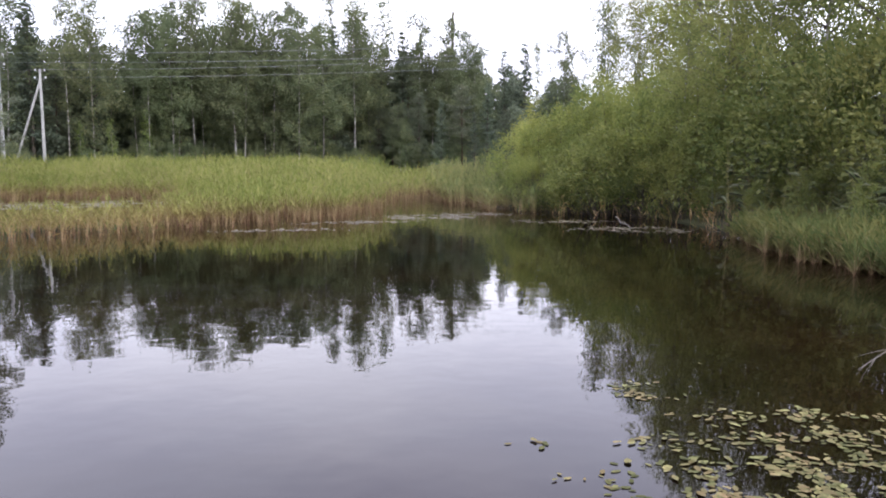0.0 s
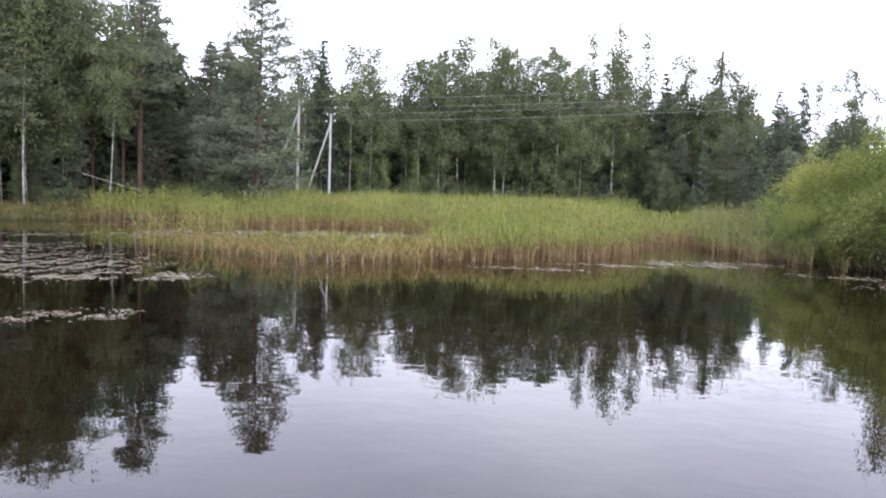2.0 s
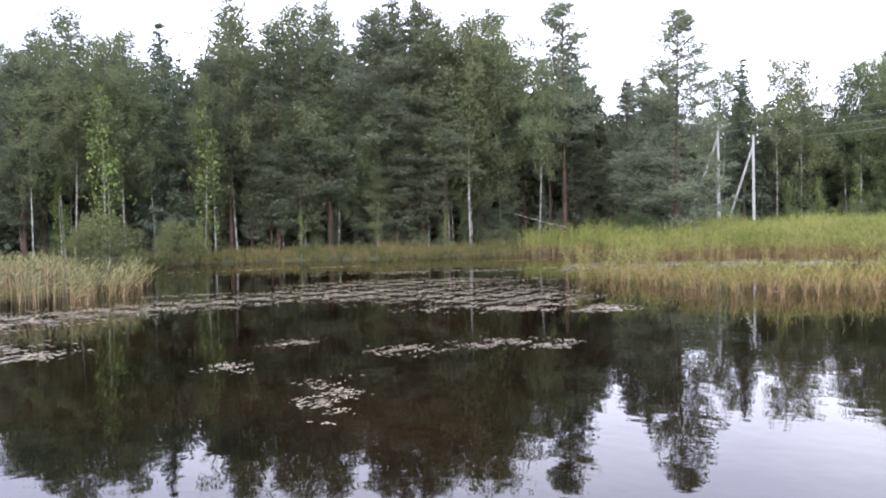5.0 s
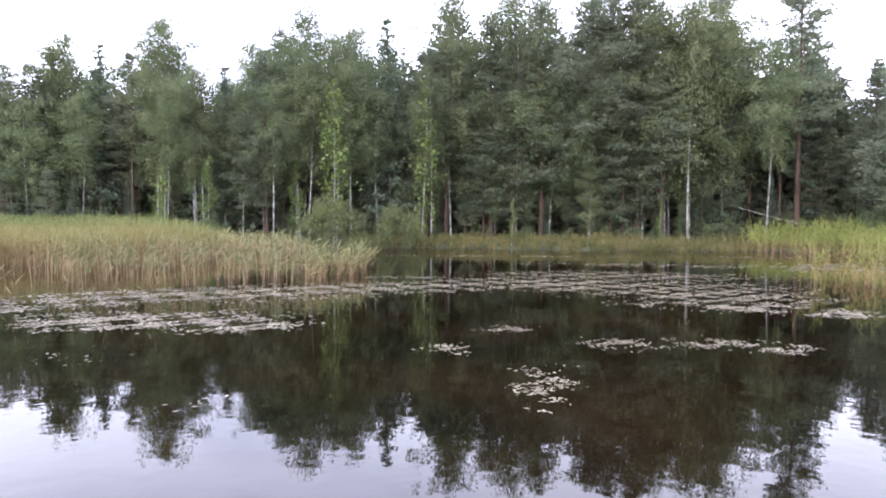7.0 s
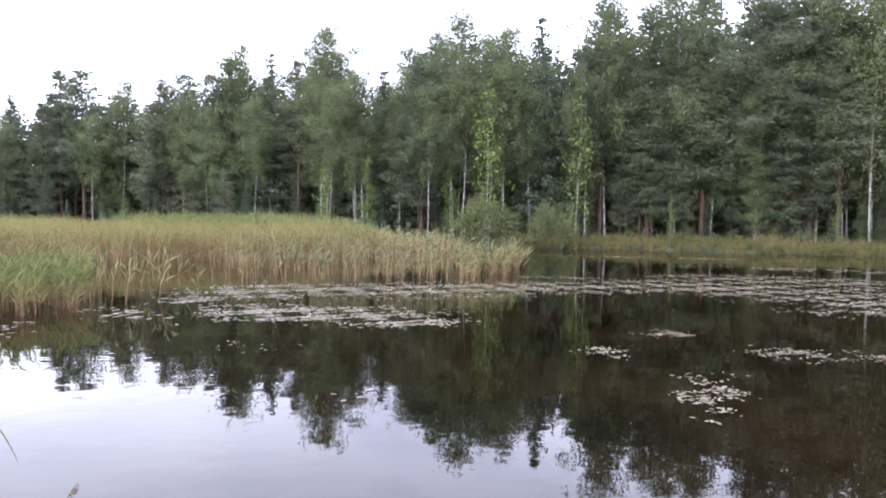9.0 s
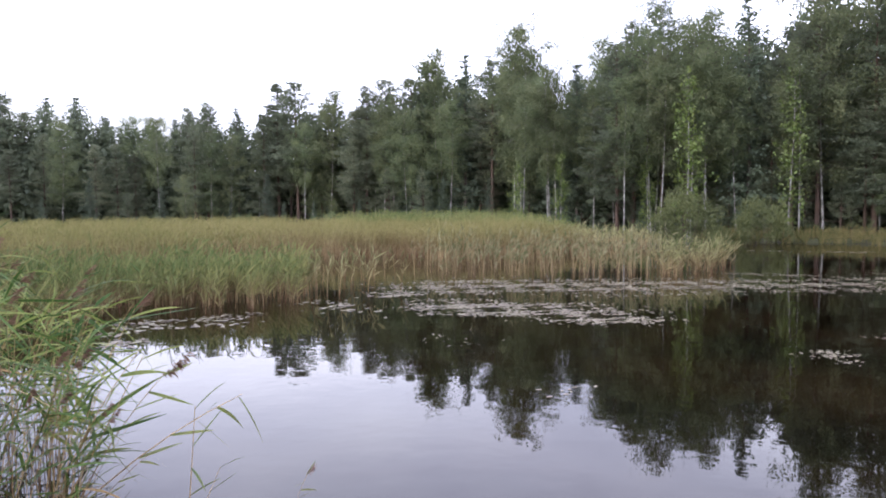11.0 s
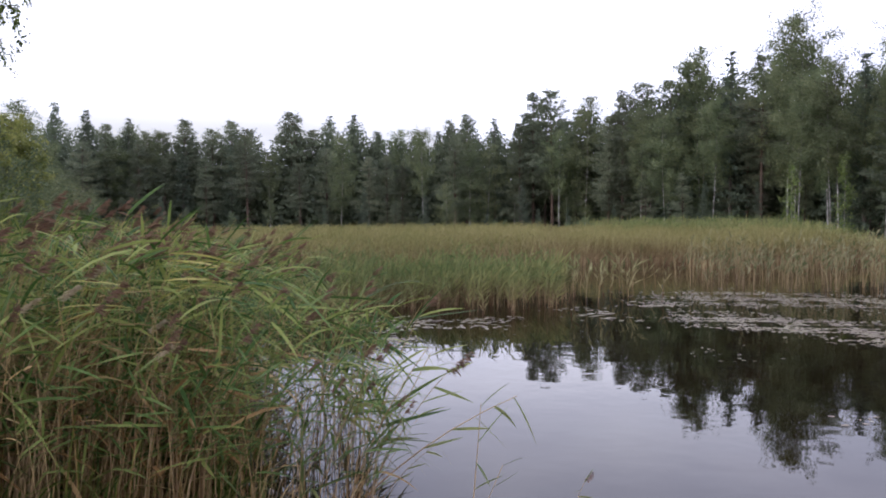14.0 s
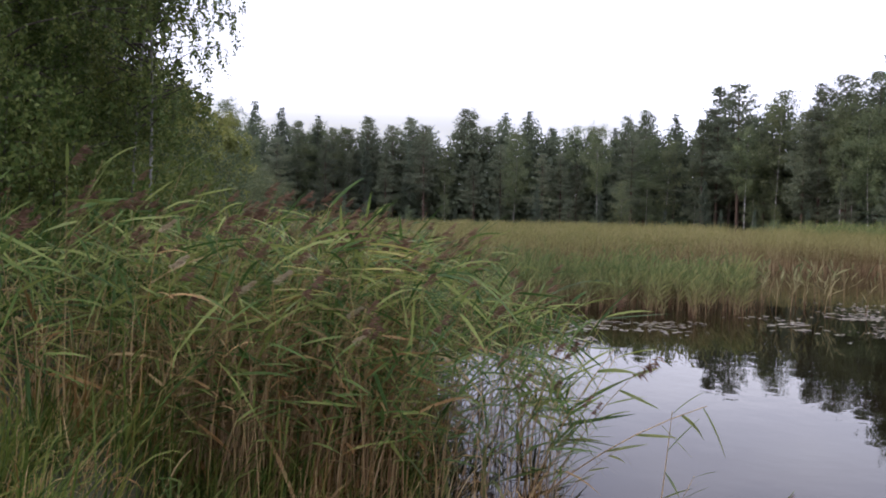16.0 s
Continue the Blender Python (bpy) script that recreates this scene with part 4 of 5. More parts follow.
for az, d, h in ((-16.8, 23.6, 5.6), (-19.4, 21.8, 6.6), (-22.0, 22.0, 7.2), (-20.0, 27, 10.5), (-24.0, 25.5, 11.0)):
    plant("bank_birch", az, d, h)
for az, d, h in ((-26.0, 23.5, 12.0), (-30.0, 21.5, 11.5), (-34.5, 19, 11.0)):
    plant("near_birch", az, d, h)
# far shore bushes
for az, d, h, k in ((74.6, 41.0, 2.8, 0), (69.4, 42.5, 2.35, 1), (72.0, 43.5, 0.9, 1)):
    plant("grey_willow", az, d, h, variant=k)
for az, d, h in ((35.8, 45, 2.4), (29.7, 68.0, 2.7), (32.4, 58.5, 2.5), (30.6, 66.0, 2.2)):
    plant("shade_willow", az, d, h)
# left bank birches above the reeds, and three out of view added for shade
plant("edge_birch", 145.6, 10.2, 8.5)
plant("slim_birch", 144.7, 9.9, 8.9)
# the last three are unseen birches, added to shade the near reeds
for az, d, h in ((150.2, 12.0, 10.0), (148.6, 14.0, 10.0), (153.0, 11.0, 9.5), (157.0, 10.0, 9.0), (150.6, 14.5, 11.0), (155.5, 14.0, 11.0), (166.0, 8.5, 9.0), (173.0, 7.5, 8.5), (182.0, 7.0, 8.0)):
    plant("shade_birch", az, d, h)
for az, d, h in ((144.2, 17.0, 3.8), (139.2, 30.0, 4.2), (141.8, 19.0, 3.0), (143.0, 20.0, 3.6)):
    plant("shade_willow", az, d, h)
for az, d, h in ((142.6, 21.0, 5.4), (140.4, 25.0, 5.2), (144.6, 19.0, 5.6), (143.6, 22.0, 5.0), (141.4, 22.0, 4.6)):
    plant("young_birch", az, d, h)
# thicket in the shade-darkened leaf colour, for the dim understorey below the birches
for az, d, h in ((147.6, 11.5, 3.3), (150.5, 10.8, 3.6), (154.5, 10.0, 3.6), (146.0, 13.5, 3.0)):
    plant("bank_willow", az, d, h)


# ---- reeds ----
def strip(rng, n, az0, az1, front, back, fade=0.8, ragged=0.0, clump=0.0):
    """n places in a reach of the pond between two lines given by distance, thinning with distance."""
    az = rng.uniform(az0, az1, n * 3)
    f, b = np.interp(az, *front), np.interp(az, *back)
    f = f + ragged * (np.sin(az * 2.3) + np.sin(az * 5.9 + 1) + 0.6 * np.sin(az * 13.0))
    u = rng.random(n * 3)
    k = 2 - fade
    d = (f ** k + u * (b ** k - f ** k)) ** (1 / k)
    x, y = -d * np.sin(np.radians(az)), d * np.cos(np.radians(az))
    tuft = 0.5 + 0.25 * np.sin(3.1 * x + 1.7 * y) + 0.25 * np.sin(2.2 * y - 3.7 * x + 2)
    ok = rng.random(n * 3) < (b - f) / np.max(b - f) * (1 - clump + clump * tuft)
    az, d = az[ok][:n], d[ok][:n]
    true_az, true_d = survey(az, d)
    x, y = -true_d * np.sin(np.radians(true_az)), true_d * np.cos(np.radians(true_az))
    return x, y, az, d


def reeds(name, label, x, y, h, rng, count=6, thick=0.012, leaf=0.42, wind=(-0.12, 0.14), lean=0.12, leaf_mat=None, stem_mat=None, droop=0.18, leafless=0.25, up=(0.7, 2.3)):
    """A stand of reeds in one mesh: bent stems and pointed blades along them."""
    n = len(x)
    s = Sheet()
    wind = np.array([*wind, 0.0])
    z0 = np.minimum(land(x, y), 0.0) * 0.0 + np.maximum(land(x, y), -0.03) - 0.02
    foot = np.stack([x, y, z0], -1)
    way = rng.normal(0, lean, (n, 3)) * [1, 1, 0] + wind * lean
    t = np.array([0, 0.45, 0.8, 1.0])
    line = foot[:, None] + np.array([0, 0, 1.0]) * (h[:, None] * t)[..., None] + way[:, None] * (h[:, None] * t ** 2)[..., None]
    a = rng.uniform(0, np.pi, n)
    side = np.stack([np.cos(a), np.sin(a), 0 * a], -1)[:, None] * (0.5 * thick * np.array([1, 0.9, 0.6, 0.15]))[None, :, None]
    v = np.stack([line - side, line + side], 2).reshape(-1, 3)
    b = np.arange(n)[:, None] * 8
    s.add(v, np.concatenate([b + [0, 1, 3, 2], b + [2, 3, 5, 4], b + [4, 5, 7, 6]]), 1)
    for k in range(count):
        f = leafless + (0.98 - leafless) * (k + rng.random(n)) / count
        seg = np.clip(np.searchsorted(t, f) - 1, 0, 2)
        i = np.arange(n)
        w = ((f - t[seg]) / (t[seg + 1] - t[seg]))[:, None]
        at = line[i, seg] * (1 - w) + line[i, seg + 1] * w
        out = rng.normal(size=(n, 3)) * [0.6, 0.6, 0] + wind * 0.9 + np.array([0, 0, 1.0]) * rng.uniform(*up, n)[:, None]
        leaves(s, at, out, leaf * rng.uniform(0.6, 1.2, n), thick * 1.9 * rng.uniform(0.7, 1.2, n), rng, 0, droop)
    return tagged(new(name, s.mesh(name, leaf_mat or REED_LEAF, stem_mat or REED_STEM)), label, "reeds", kind="stuff")


def field(name, label, n, az0, az1, front, back, h, seed, fade=0.9, jit=0.2, **how):
    rng = np.random.default_rng(seed)
    x, y, az, d = strip(rng, n, az0, az1, front, back, fade, how.pop("ragged", 0.45), how.pop("clump", 0.6))
    fray = how.pop("fray", 1.2)
    keep = rng.random(len(x)) < np.clip(np.minimum(az - az0, az1 - az) / fray + 0.05, 0, 1)
    x, y, az, d = x[keep], y[keep], az[keep], d[keep]
    lump = 0.11 * np.sin(0.8 * x + 0.5 * y) + 0.09 * np.sin(1.9 * y - 1.1 * x)
    front_d = np.interp(az, *front)
    step = how.pop("step", 0.0)
    taper = np.interp(az, *how.pop("taper", ((0, 1), (1, 1))))
    hh = h * (1 + lump + rng.normal(0, jit, len(x)) * 0.6) * (1 - step * (1 - np.clip((d - front_d) / 5.0, 0, 1))) * taper
    hh = np.where(hh > 0.6, true_top(az, d, hh), hh * survey(az, d)[1] / d)
    return reeds(name, label, x, y, np.maximum(hh, 0.3), rng, thick=how.pop("thick", 0.013), **how)


AF = ((3, 5.7, 12, 20, 26, 32, 37, 41, 45), (24, 23, 21.6, 20.8, 19.6, 20.3, 23.2, 25, 30))
field("reed_bed", "sparse reddish-brown reeds standing in the pond's edge", 1150, 13, 40, AF, (AF[0], [d + 3.2 for d in AF[1]]), 0.52, 101, leafless=0.3, count=5, leaf=0.30, jit=0.45, lean=0.3, ragged=0.6, thick=0.011, taper=((15, 31, 40), (1.05, 1, 0.6)), fray=9)
field("reed_bed", "reddish-footed reeds with green tops at the waterline", 3300, 4.0, 21, AF, (AF[0], [d + 7 for d in AF[1]]), 1.22, 120, leafless=0.4, count=5, leaf=0.36, jit=0.4, lean=0.2, clump=0.9, thick=0.015, step=0.35, ragged=0.5, taper=((4.5, 9, 20), (1, 1, 0.45)), fray=4)
field("reed_bed", "dense green and straw-coloured reed bed across the pond", 11500, 4, 37, ((4, 11, 15, 19, 23, 30, 37), (28, 27, 28.5, 32, 36.5, 37, 36)), ((4, 12, 28, 37), (50, 54, 60, 46)), 1.32, 102, thick=0.015, count=6, leaf=0.42, step=0.55, ragged=0.9, taper=((4, 10), (0.68, 1.0)), fray=3)
field("reed_bed", "low yellow reeds round the small inlet", 1700, -1.5, 7, ((-1.5, 2, 5, 7), (30, 29, 25.5, 24)), ((-1.5, 7), (46, 50)), 0.95, 121, thick=0.016, count=4)
field("reed_bed", "bluish green reeds beside the willow shrubs", 1900, -8, 1.0, ((-8, -6, -3, 1), (24.6, 24.8, 25.5, 30)), ((-8, -3, 1), (28, 32, 42)), 1.25, 103, leaf_mat=BLUE_LEAF, leafless=0.1, step=0.4)
field("reed_bed", "tall reeds at the corner of the far shore", 1600, 34.5, 44.7, ((34.5, 40, 44.7), (38, 40.5, 42)), ((34.5, 40, 44.7), (48, 46.5, 45)), 1.3, 104, thick=0.016, step=0.35)
BF = ((71, 72.5, 74, 78, 86, 91, 94.5, 96), (26, 24.5, 23.4, 22.6, 22.5, 22.3, 22.8, 26))
field("reed_bed", "straw-coloured reed stand with bare stems at the waterline", 470, 72.5, 94.6, BF, (BF[0], [d + 3 for d in BF[1]]), 1.14, 105, leafless=0.45, count=5, leaf=0.30, jit=0.4, lean=0.15, thick=0.018, clump=1.0, leaf_mat=STRAW_LEAF, stem_mat=STRAW_STEM, step=0.12, ragged=0.8, wind=(0.22, 0.3), fray=4.0, taper=((73, 80), (0.75, 1.0)))
field("reed_bed", "thin pale reeds at the tip of the stand", 260, 71.2, 77, BF, (BF[0], [d + 3 for d in BF[1]]), 0.75, 125, leafless=0.25, count=5, leaf=0.42, jit=0.4, lean=0.25, leaf_mat=OLIVE_LEAF, wind=(0.22, 0.3), ragged=0.8)
field("reed_bed", "wide reed bed reaching to the forest", 11800, 80.5, 104, ((76.5, 80, 86, 92, 95, 104), (35, 35, 32, 29, 32, 31.5)), ((76.5, 80, 90, 104), (35, 46, 57, 72)), 1.16, 106, thick=0.014, count=6, leaf=0.36, leaf_mat=FIELD_LEAF, jit=0.12, fray=3.5, taper=((80.5, 86), (0.5, 1.0)))
field("reed_bed", "low brownish reeds between the stand and the shore bushes", 800, 75.5, 85, ((75.5, 85), (36.5, 35)), ((75.5, 85), (42, 43)), 0.8, 127, thick=0.014, count=5, leaf=0.34, leaf_mat=OLIVE_LEAF, jit=0.4, fray=3)
field("reed_bed", "wide olive reed bed reaching to the forest", 13000, 103, 136, ((103, 107, 112, 125, 136), (31, 28, 24, 19, 16)), ((103, 112, 125, 136), (72, 79, 80, 30)), 1.36, 107, thick=0.014, count=6, leaf=0.36, leaf_mat=FIELD_LEAF, step=0.1, jit=0.12)
field("reed_bed", "green reeds along the forest foot", 5200, 81.5, 101, ((77, 90, 101), (40, 47, 56)), ((77, 90, 101), (47, 57, 70)), 1.60, 113, thick=0.015, count=5, leaf=0.4, leaf_mat=BLUE_LEAF, jit=0.12, fray=4.5, taper=((81.5, 86.5), (0.55, 1.0)))
field("reed_bed", "green reeds with brown feet in the shallow water", 1600, 101.5, 124, ((101.5, 103.5, 109, 114, 124), (18.5, 17, 16.7, 17.2, 14)), ((102, 114, 124), (20.5, 21, 18.5)), 1.0, 108, count=5, leafless=0.3, leaf_mat=BLUE_LEAF, jit=0.35, step=0.35, ragged=0.5)
field("reed_bed", "scattered single reeds standing in open water", 42, 94.5, 103, ((94.5, 103), (18.5, 17.5)), ((94.5, 103), (23, 23)), 0.85, 122, count=5, leafless=0.3, leaf_mat=OLIVE_LEAF, thick=0.016, clump=1.0)
field("reed_bed", "scattered single reeds standing in open water", 120, 33, 41.3, ((33, 41.3), (23, 22)), ((33, 41.3), (29, 28)), 1.1, 123, count=5, leafless=0.3, thick=0.011, leaf=0.38, clump=1.0, up=(0.3, 1.8), lean=0.22)
# sedge and reeds on the right bank
field("sedge", "green sedge tufts overhanging the water", 3000, -36, -20.5, ((-36, -30, -24, -20.5), (11.5, 14.0, 15.8, 18.5)), ((-36, -30, -24, -20.5), (13.6, 16.0, 17.8, 19.8)), 0.44, 109, leafless=0.02, count=6, leaf=0.40, thick=0.010, leaf_mat=BANK_GRASS, stem_mat=REED_STEM, jit=0.55, lean=0.3, ragged=0.3, clump=0.3)
field("reed_bed", "grey-green reeds under the bank birches", 330, -32, -19.5, ((-31, -20), (16.5, 20.5)), ((-31, -20), (18, 22)), 1.5, 110, leaf=0.52, leaf_mat=PALE_BLADE, thick=0.019, count=5, jit=0.4, up=(0.1, 1.4), droop=0.35)
field("sedge", "low sedge along the willow feet", 420, -20, -5, ((-20, -13, -5), (20.5, 23.6, 24.6)), ((-20, -5), (22.5, 26)), 0.42, 111, leafless=0.02, count=4, leaf=0.35, leaf_mat=BANK_GRASS, stem_mat=BANK_GRASS, clump=1.0)
field("sedge", "dead brown stems at the willow feet", 170, -24, -7, ((-24, -20, -13, -7), (17.6, 20.0, 23.0, 24.4)), ((-24, -20, -7), (19.5, 22.0, 26)), 0.5, 126, leafless=0.3, count=2, leaf=0.25, leaf_mat=DRY_LEAF, stem_mat=BARE_STEM, thick=0.016, jit=0.6, lean=0.5, clump=1.0)
field("sedge", "yellow-green sedge fringe below the forest", 4200, 43, 74, ((43, 57, 66, 74), (41.2, 41.6, 43.4, 43.8)), ((43, 57, 66, 74), (45.5, 45, 47, 47.5)), 0.38, 112, leafless=0.02, count=5, leaf=0.34, leaf_mat=GRASS_LEAF, stem_mat=GRASS_LEAF, thick=0.015, jit=0.5, ragged=0.7)
field("grass", "long yellow-green grass between reeds and trees", 2600, 4, 36, ((4, 12, 28, 36), (50, 53, 58, 46)), ((4, 12, 28, 36), (76, 76, 74, 56)), 0.9, 124, leafless=0.02, count=4, leaf=0.6, leaf_mat=SEDGE_LEAF, stem_mat=SEDGE_LEAF, thick=0.022)

# ---- near reeds on the left ----
WIND = np.array((-0.56, 0.83, 0.0))
NEAR_AZ = (115.5, 117.5, 120, 127, 135, 145, 156)
NEAR_FRONT, NEAR_BACK = (5.6, 5.4, 5.4, 5.4, 5.7, 6.1, 6.0), (7.0, 8.4, 10.0, 13.5, 12, 10, 9)
NEAR_TOP = (1.12, 1.30, 1.42, 1.60, 1.80, 1.86, 1.88)


def reed_line(rng, foot, top, lean):
    """Stem line of one reed, bending over with the wind."""
    t = np.linspace(0, 1, 6)
    side = rng.normal(0, 0.13, 3) * [1, 1, 0]
    return foot + np.outer(t, (0, 0, top - foot[2])) + np.outer(t ** 2, WIND * lean + side) * (top - foot[2])


def near_stand(name, label, n, seed, leaf_mat=None, stem_mat=None, top=1.0, per=8, az_span=(115.5, 156), plumes=0.0, lo=0.3, thick=0.0045, deep=1.0):
    """Many reeds of the near stand in one mesh: three-sided stems, arching blades, feathery plumes."""
    rng = np.random.default_rng(seed)
    s = Sheet()
    x, y, _, d = strip(rng, n, *az_span, (NEAR_AZ, NEAR_FRONT), (NEAR_AZ, [f + (b - f) * deep for f, b in zip(NEAR_FRONT, NEAR_BACK)]), 1.2)
    thin = rng.random(len(x)) < np.interp(np.degrees(np.arctan2(-x, y)), (114.9, 117, 121, 125, 129, 140, 145, 150), (0.25, 0.24, 0.20, 0.36, 1.0, 1.0, 0.42, 0.3))
    x, y = x[thin], y[thin]
    az = np.degrees(np.arctan2(-x, y))
    tops = np.interp(az, NEAR_AZ, NEAR_TOP) * top * rng.normal(1, 0.075, n)[:len(x)]
    base = np.maximum(land(x, y), -0.05)
    ats, ways, tipped = [], [], []
    for k in range(len(x)):
        line = reed_line(rng, np.array((x[k], y[k], base[k])), max(tops[k], base[k] + 0.4), rng.uniform(0.02, 0.28))
        tube(s, line, np.linspace(thick, 0.4 * thick, 6), 3, 1)
        m = rng.integers(per - 2, per + 2) if per > 2 else per
        f = np.sort(rng.uniform(lo, 0.99, m))
        for q in f:
            ats.append(on(line, q)); ways.append(WIND * rng.uniform(-0.2, 1.9) + rng.normal(0, 0.75, 3))
        if rng.random() < plumes:
            tipped.append(line[-1])
    ats, ways = np.array(ats), np.array(ways)
    m = len(ats)
    blades(s, ats, ways, rng.uniform(0.24, 0.60, m), rng.uniform(0.011, 0.033, m), rng.uniform(-0.8, 1.05, m), rng.uniform(0.0, 0.55, m) ** 1.2, rng, 0)
    if tipped:
        tipped = np.repeat(np.array(tipped), 34, 0)
        u = rng.random(len(tipped))[:, None]
        at = tipped + (WIND * 0.11 + [0, 0, 0.10]) * u + rng.normal(0, 0.006, tipped.shape)
        leaves(s, at, WIND * 1.1 + rng.normal(0, 0.35, at.shape) + [0, 0, 0.5], 0.07 * (1.2 - u[:, 0]) + 0.015, 0.0028, rng, 2, 0.25)
    return tagged(new(name, s.mesh(name, leaf_mat or NEAR_LEAF, stem_mat or NEAR_STEM, PLUME)), label, "reeds", kind="stuff")


near_stand("reed_bed", "tall green reeds bent by the wind on the near bank", 1850, 130, plumes=0.20, per=9)
near_stand("reed_bed", "dry straw-coloured reed stems among the green ones", 520, 131, leaf_mat=DRY_LEAF, stem_mat=DRY_LEAF, top=0.76, per=2, az_span=(124, 156), thick=0.0050)
near_stand("reed_bed", "ochre dead stems standing in front of the green reeds", 380, 135, leaf_mat=DRY_LEAF, stem_mat=BARE_STEM, top=0.68, per=1, az_span=(127, 156), thick=0.0062, deep=0.2)
near_stand("reed_bed", "bunch of bare straw-coloured reed stems", 70, 133, leaf_mat=DRY_LEAF, stem_mat=BARE_STEM, top=0.70, per=1, az_span=(136.4, 141.2), thick=0.0062, deep=0.12)
near_stand("reed_bed", "dark dead reed stems in the shallow water", 110, 134, leaf_mat=NEAR_LEAF, stem_mat=DARK_BARK, top=0.42, per=2, az_span=(117, 130), thick=0.0038, deep=0.5)
near_stand("reed_bed", "bleached broken reed stalks at the water's edge", 70, 132, leaf_mat=DRY_LEAF, stem_mat=PALE_PLUME, top=0.72, per=2, az_span=(116, 150), thick=0.0050)


def single_reed(seed, top, plume):
    """One whole reed as a thing of its own: stem, each blade, plume."""
    rng = np.random.default_rng(seed)
    root = new("reed")
    line = reed_line(rng, np.zeros(3), top, rng.uniform(0.05, 0.3))
    s = Sheet(); tube(s, line, np.linspace(0.005, 0.002, 6), 4)
    part("stem", s.mesh("reed_stem", NEAR_STEM, smooth=True), root)
    for q in np.linspace(0.36, 0.97, 8):
        s = Sheet()
        blades(s, on(line, q)[None], (WIND * rng.uniform(0.2, 1.3) + rng.normal(0, 0.5, 3))[None], rng.uniform(0.3, 0.5), rng.uniform(0.018, 0.030), rng.uniform(-0.1, 1.1), rng.uniform(0.02, 0.3), rng, segs=5)
        part("leaf", s.mesh("reed_leaf", NEAR_LEAF), root)
    if plume:
        s = Sheet()
        at = line[-1] + np.outer(rng.random(40), WIND * 0.10 + [0, 0, 0.12]) + rng.normal(0, 0.007, (40, 3))
        leaves(s, at, WIND * 1.1 + rng.normal(0, 0.4, at.shape) + [0, 0, 0.4], 0.07, 0.0035, rng, 0, 0.25)
        part("plume", s.mesh("reed_plume", PLUME), root, "feathery purple-brown plume")
    return root


def dry_reed(seed, top):
    """A dead straw-coloured reed with a thick pale tassel."""
    rng = np.random.default_rng(seed)
    root = new("reed")
    line = reed_line(rng, np.zeros(3), top, 0.12)
    s = Sheet(); tube(s, line, np.linspace(0.005, 0.0025, 6), 4)
    part("stem", s.mesh("reed_stem", DRY_LEAF, smooth=True), root)
    for q in (0.5, 0.72, 0.9):
        s = Sheet()
        blades(s, on(line, q)[None], (WIND + rng.normal(0, 0.5, 3))[None], rng.uniform(0.2, 0.36), 0.016, rng.uniform(0.1, 1.0), 0.5, rng, segs=5)
        part("leaf", s.mesh("reed_leaf", DRY_LEAF), root)
    s = Sheet()
    u = rng.random(110)
    at = line[-1] + np.outer(u, WIND * 0.09 + [0, 0, 0.07]) + rng.normal(0, 1, (110, 3)) * (0.006 * (1 - u) + 0.002)[:, None]
    leaves(s, at, WIND * 1.3 + rng.normal(0, 0.3, at.shape) + [0, 0, 0.4], 0.04, 0.004, rng, 0, 0.2)
    part("plume", s.mesh("reed_plume", PALE_PLUME), root, "thick pale straw tassel")
    return root


def yellow_reed(seed, top):
    """A fading reed: straw stem, long yellow blades streaming with the wind."""
    rng = np.random.default_rng(seed)
    root = new("reed")
    line = reed_line(rng, np.zeros(3), top, 0.10)
    s = Sheet(); tube(s, line, np.linspace(0.005, 0.0022, 6), 4)
    part("stem", s.mesh("reed_stem", NEAR_STEM, smooth=True), root)
    for q, rise, long in ((0.80, 0.5, 0.36), (0.86, 0.12, 0.48), (0.91, 0.2, 0.52), (0.95, 0.02, 0.44), (0.99, 0.9, 0.30)):
        s = Sheet()
        blades(s, on(line, q)[None], (WIND + rng.normal(0, 0.12, 3))[None], long, 0.020, rise, 0.22, rng, segs=6)
        part("leaf", s.mesh("reed_leaf", YELLOW_LEAF), root, "yellowed blade")
    return root


for k, (az, d, top) in enumerate(((129.2, 5.5, 1.86), (131.6, 5.7, 1.92), (137.6, 5.6, 1.75))):
    r = yellow_reed(490 + k, top)
    at = P(az, d)
    at.z = max(float(land(at.x, at.y)), -0.03)
    r.matrix_basis = Matrix.Translation(at)
    tagged(r, "fading reed with long yellow wind-blown blades", "reed", "yellowing reeds")
for k, (az, d, top) in enumerate(((136.4, 5.6, 1.66), (134.9, 5.7, 1.60), (139.7, 5.6, 1.52), (141.9, 5.8, 1.68), (132.0, 5.5, 1.20), (144.0, 5.7, 1.45), (128.6, 5.6, 1.32))):
    r = dry_reed(480 + k, top)
    at = P(az, d)
    at.z = max(float(land(at.x, at.y)), -0.03)
    r.matrix_basis = Matrix.Translation(at)
    tagged(r, "dead straw-coloured reed with a thick pale tassel", "reed", "dry reeds with tassels")
reed_rng = np.random.default_rng(77)
REED_KINDS = [single_reed(400 + k, 1.5 + 0.12 * k, k % 2 == 1) for k in range(6)]
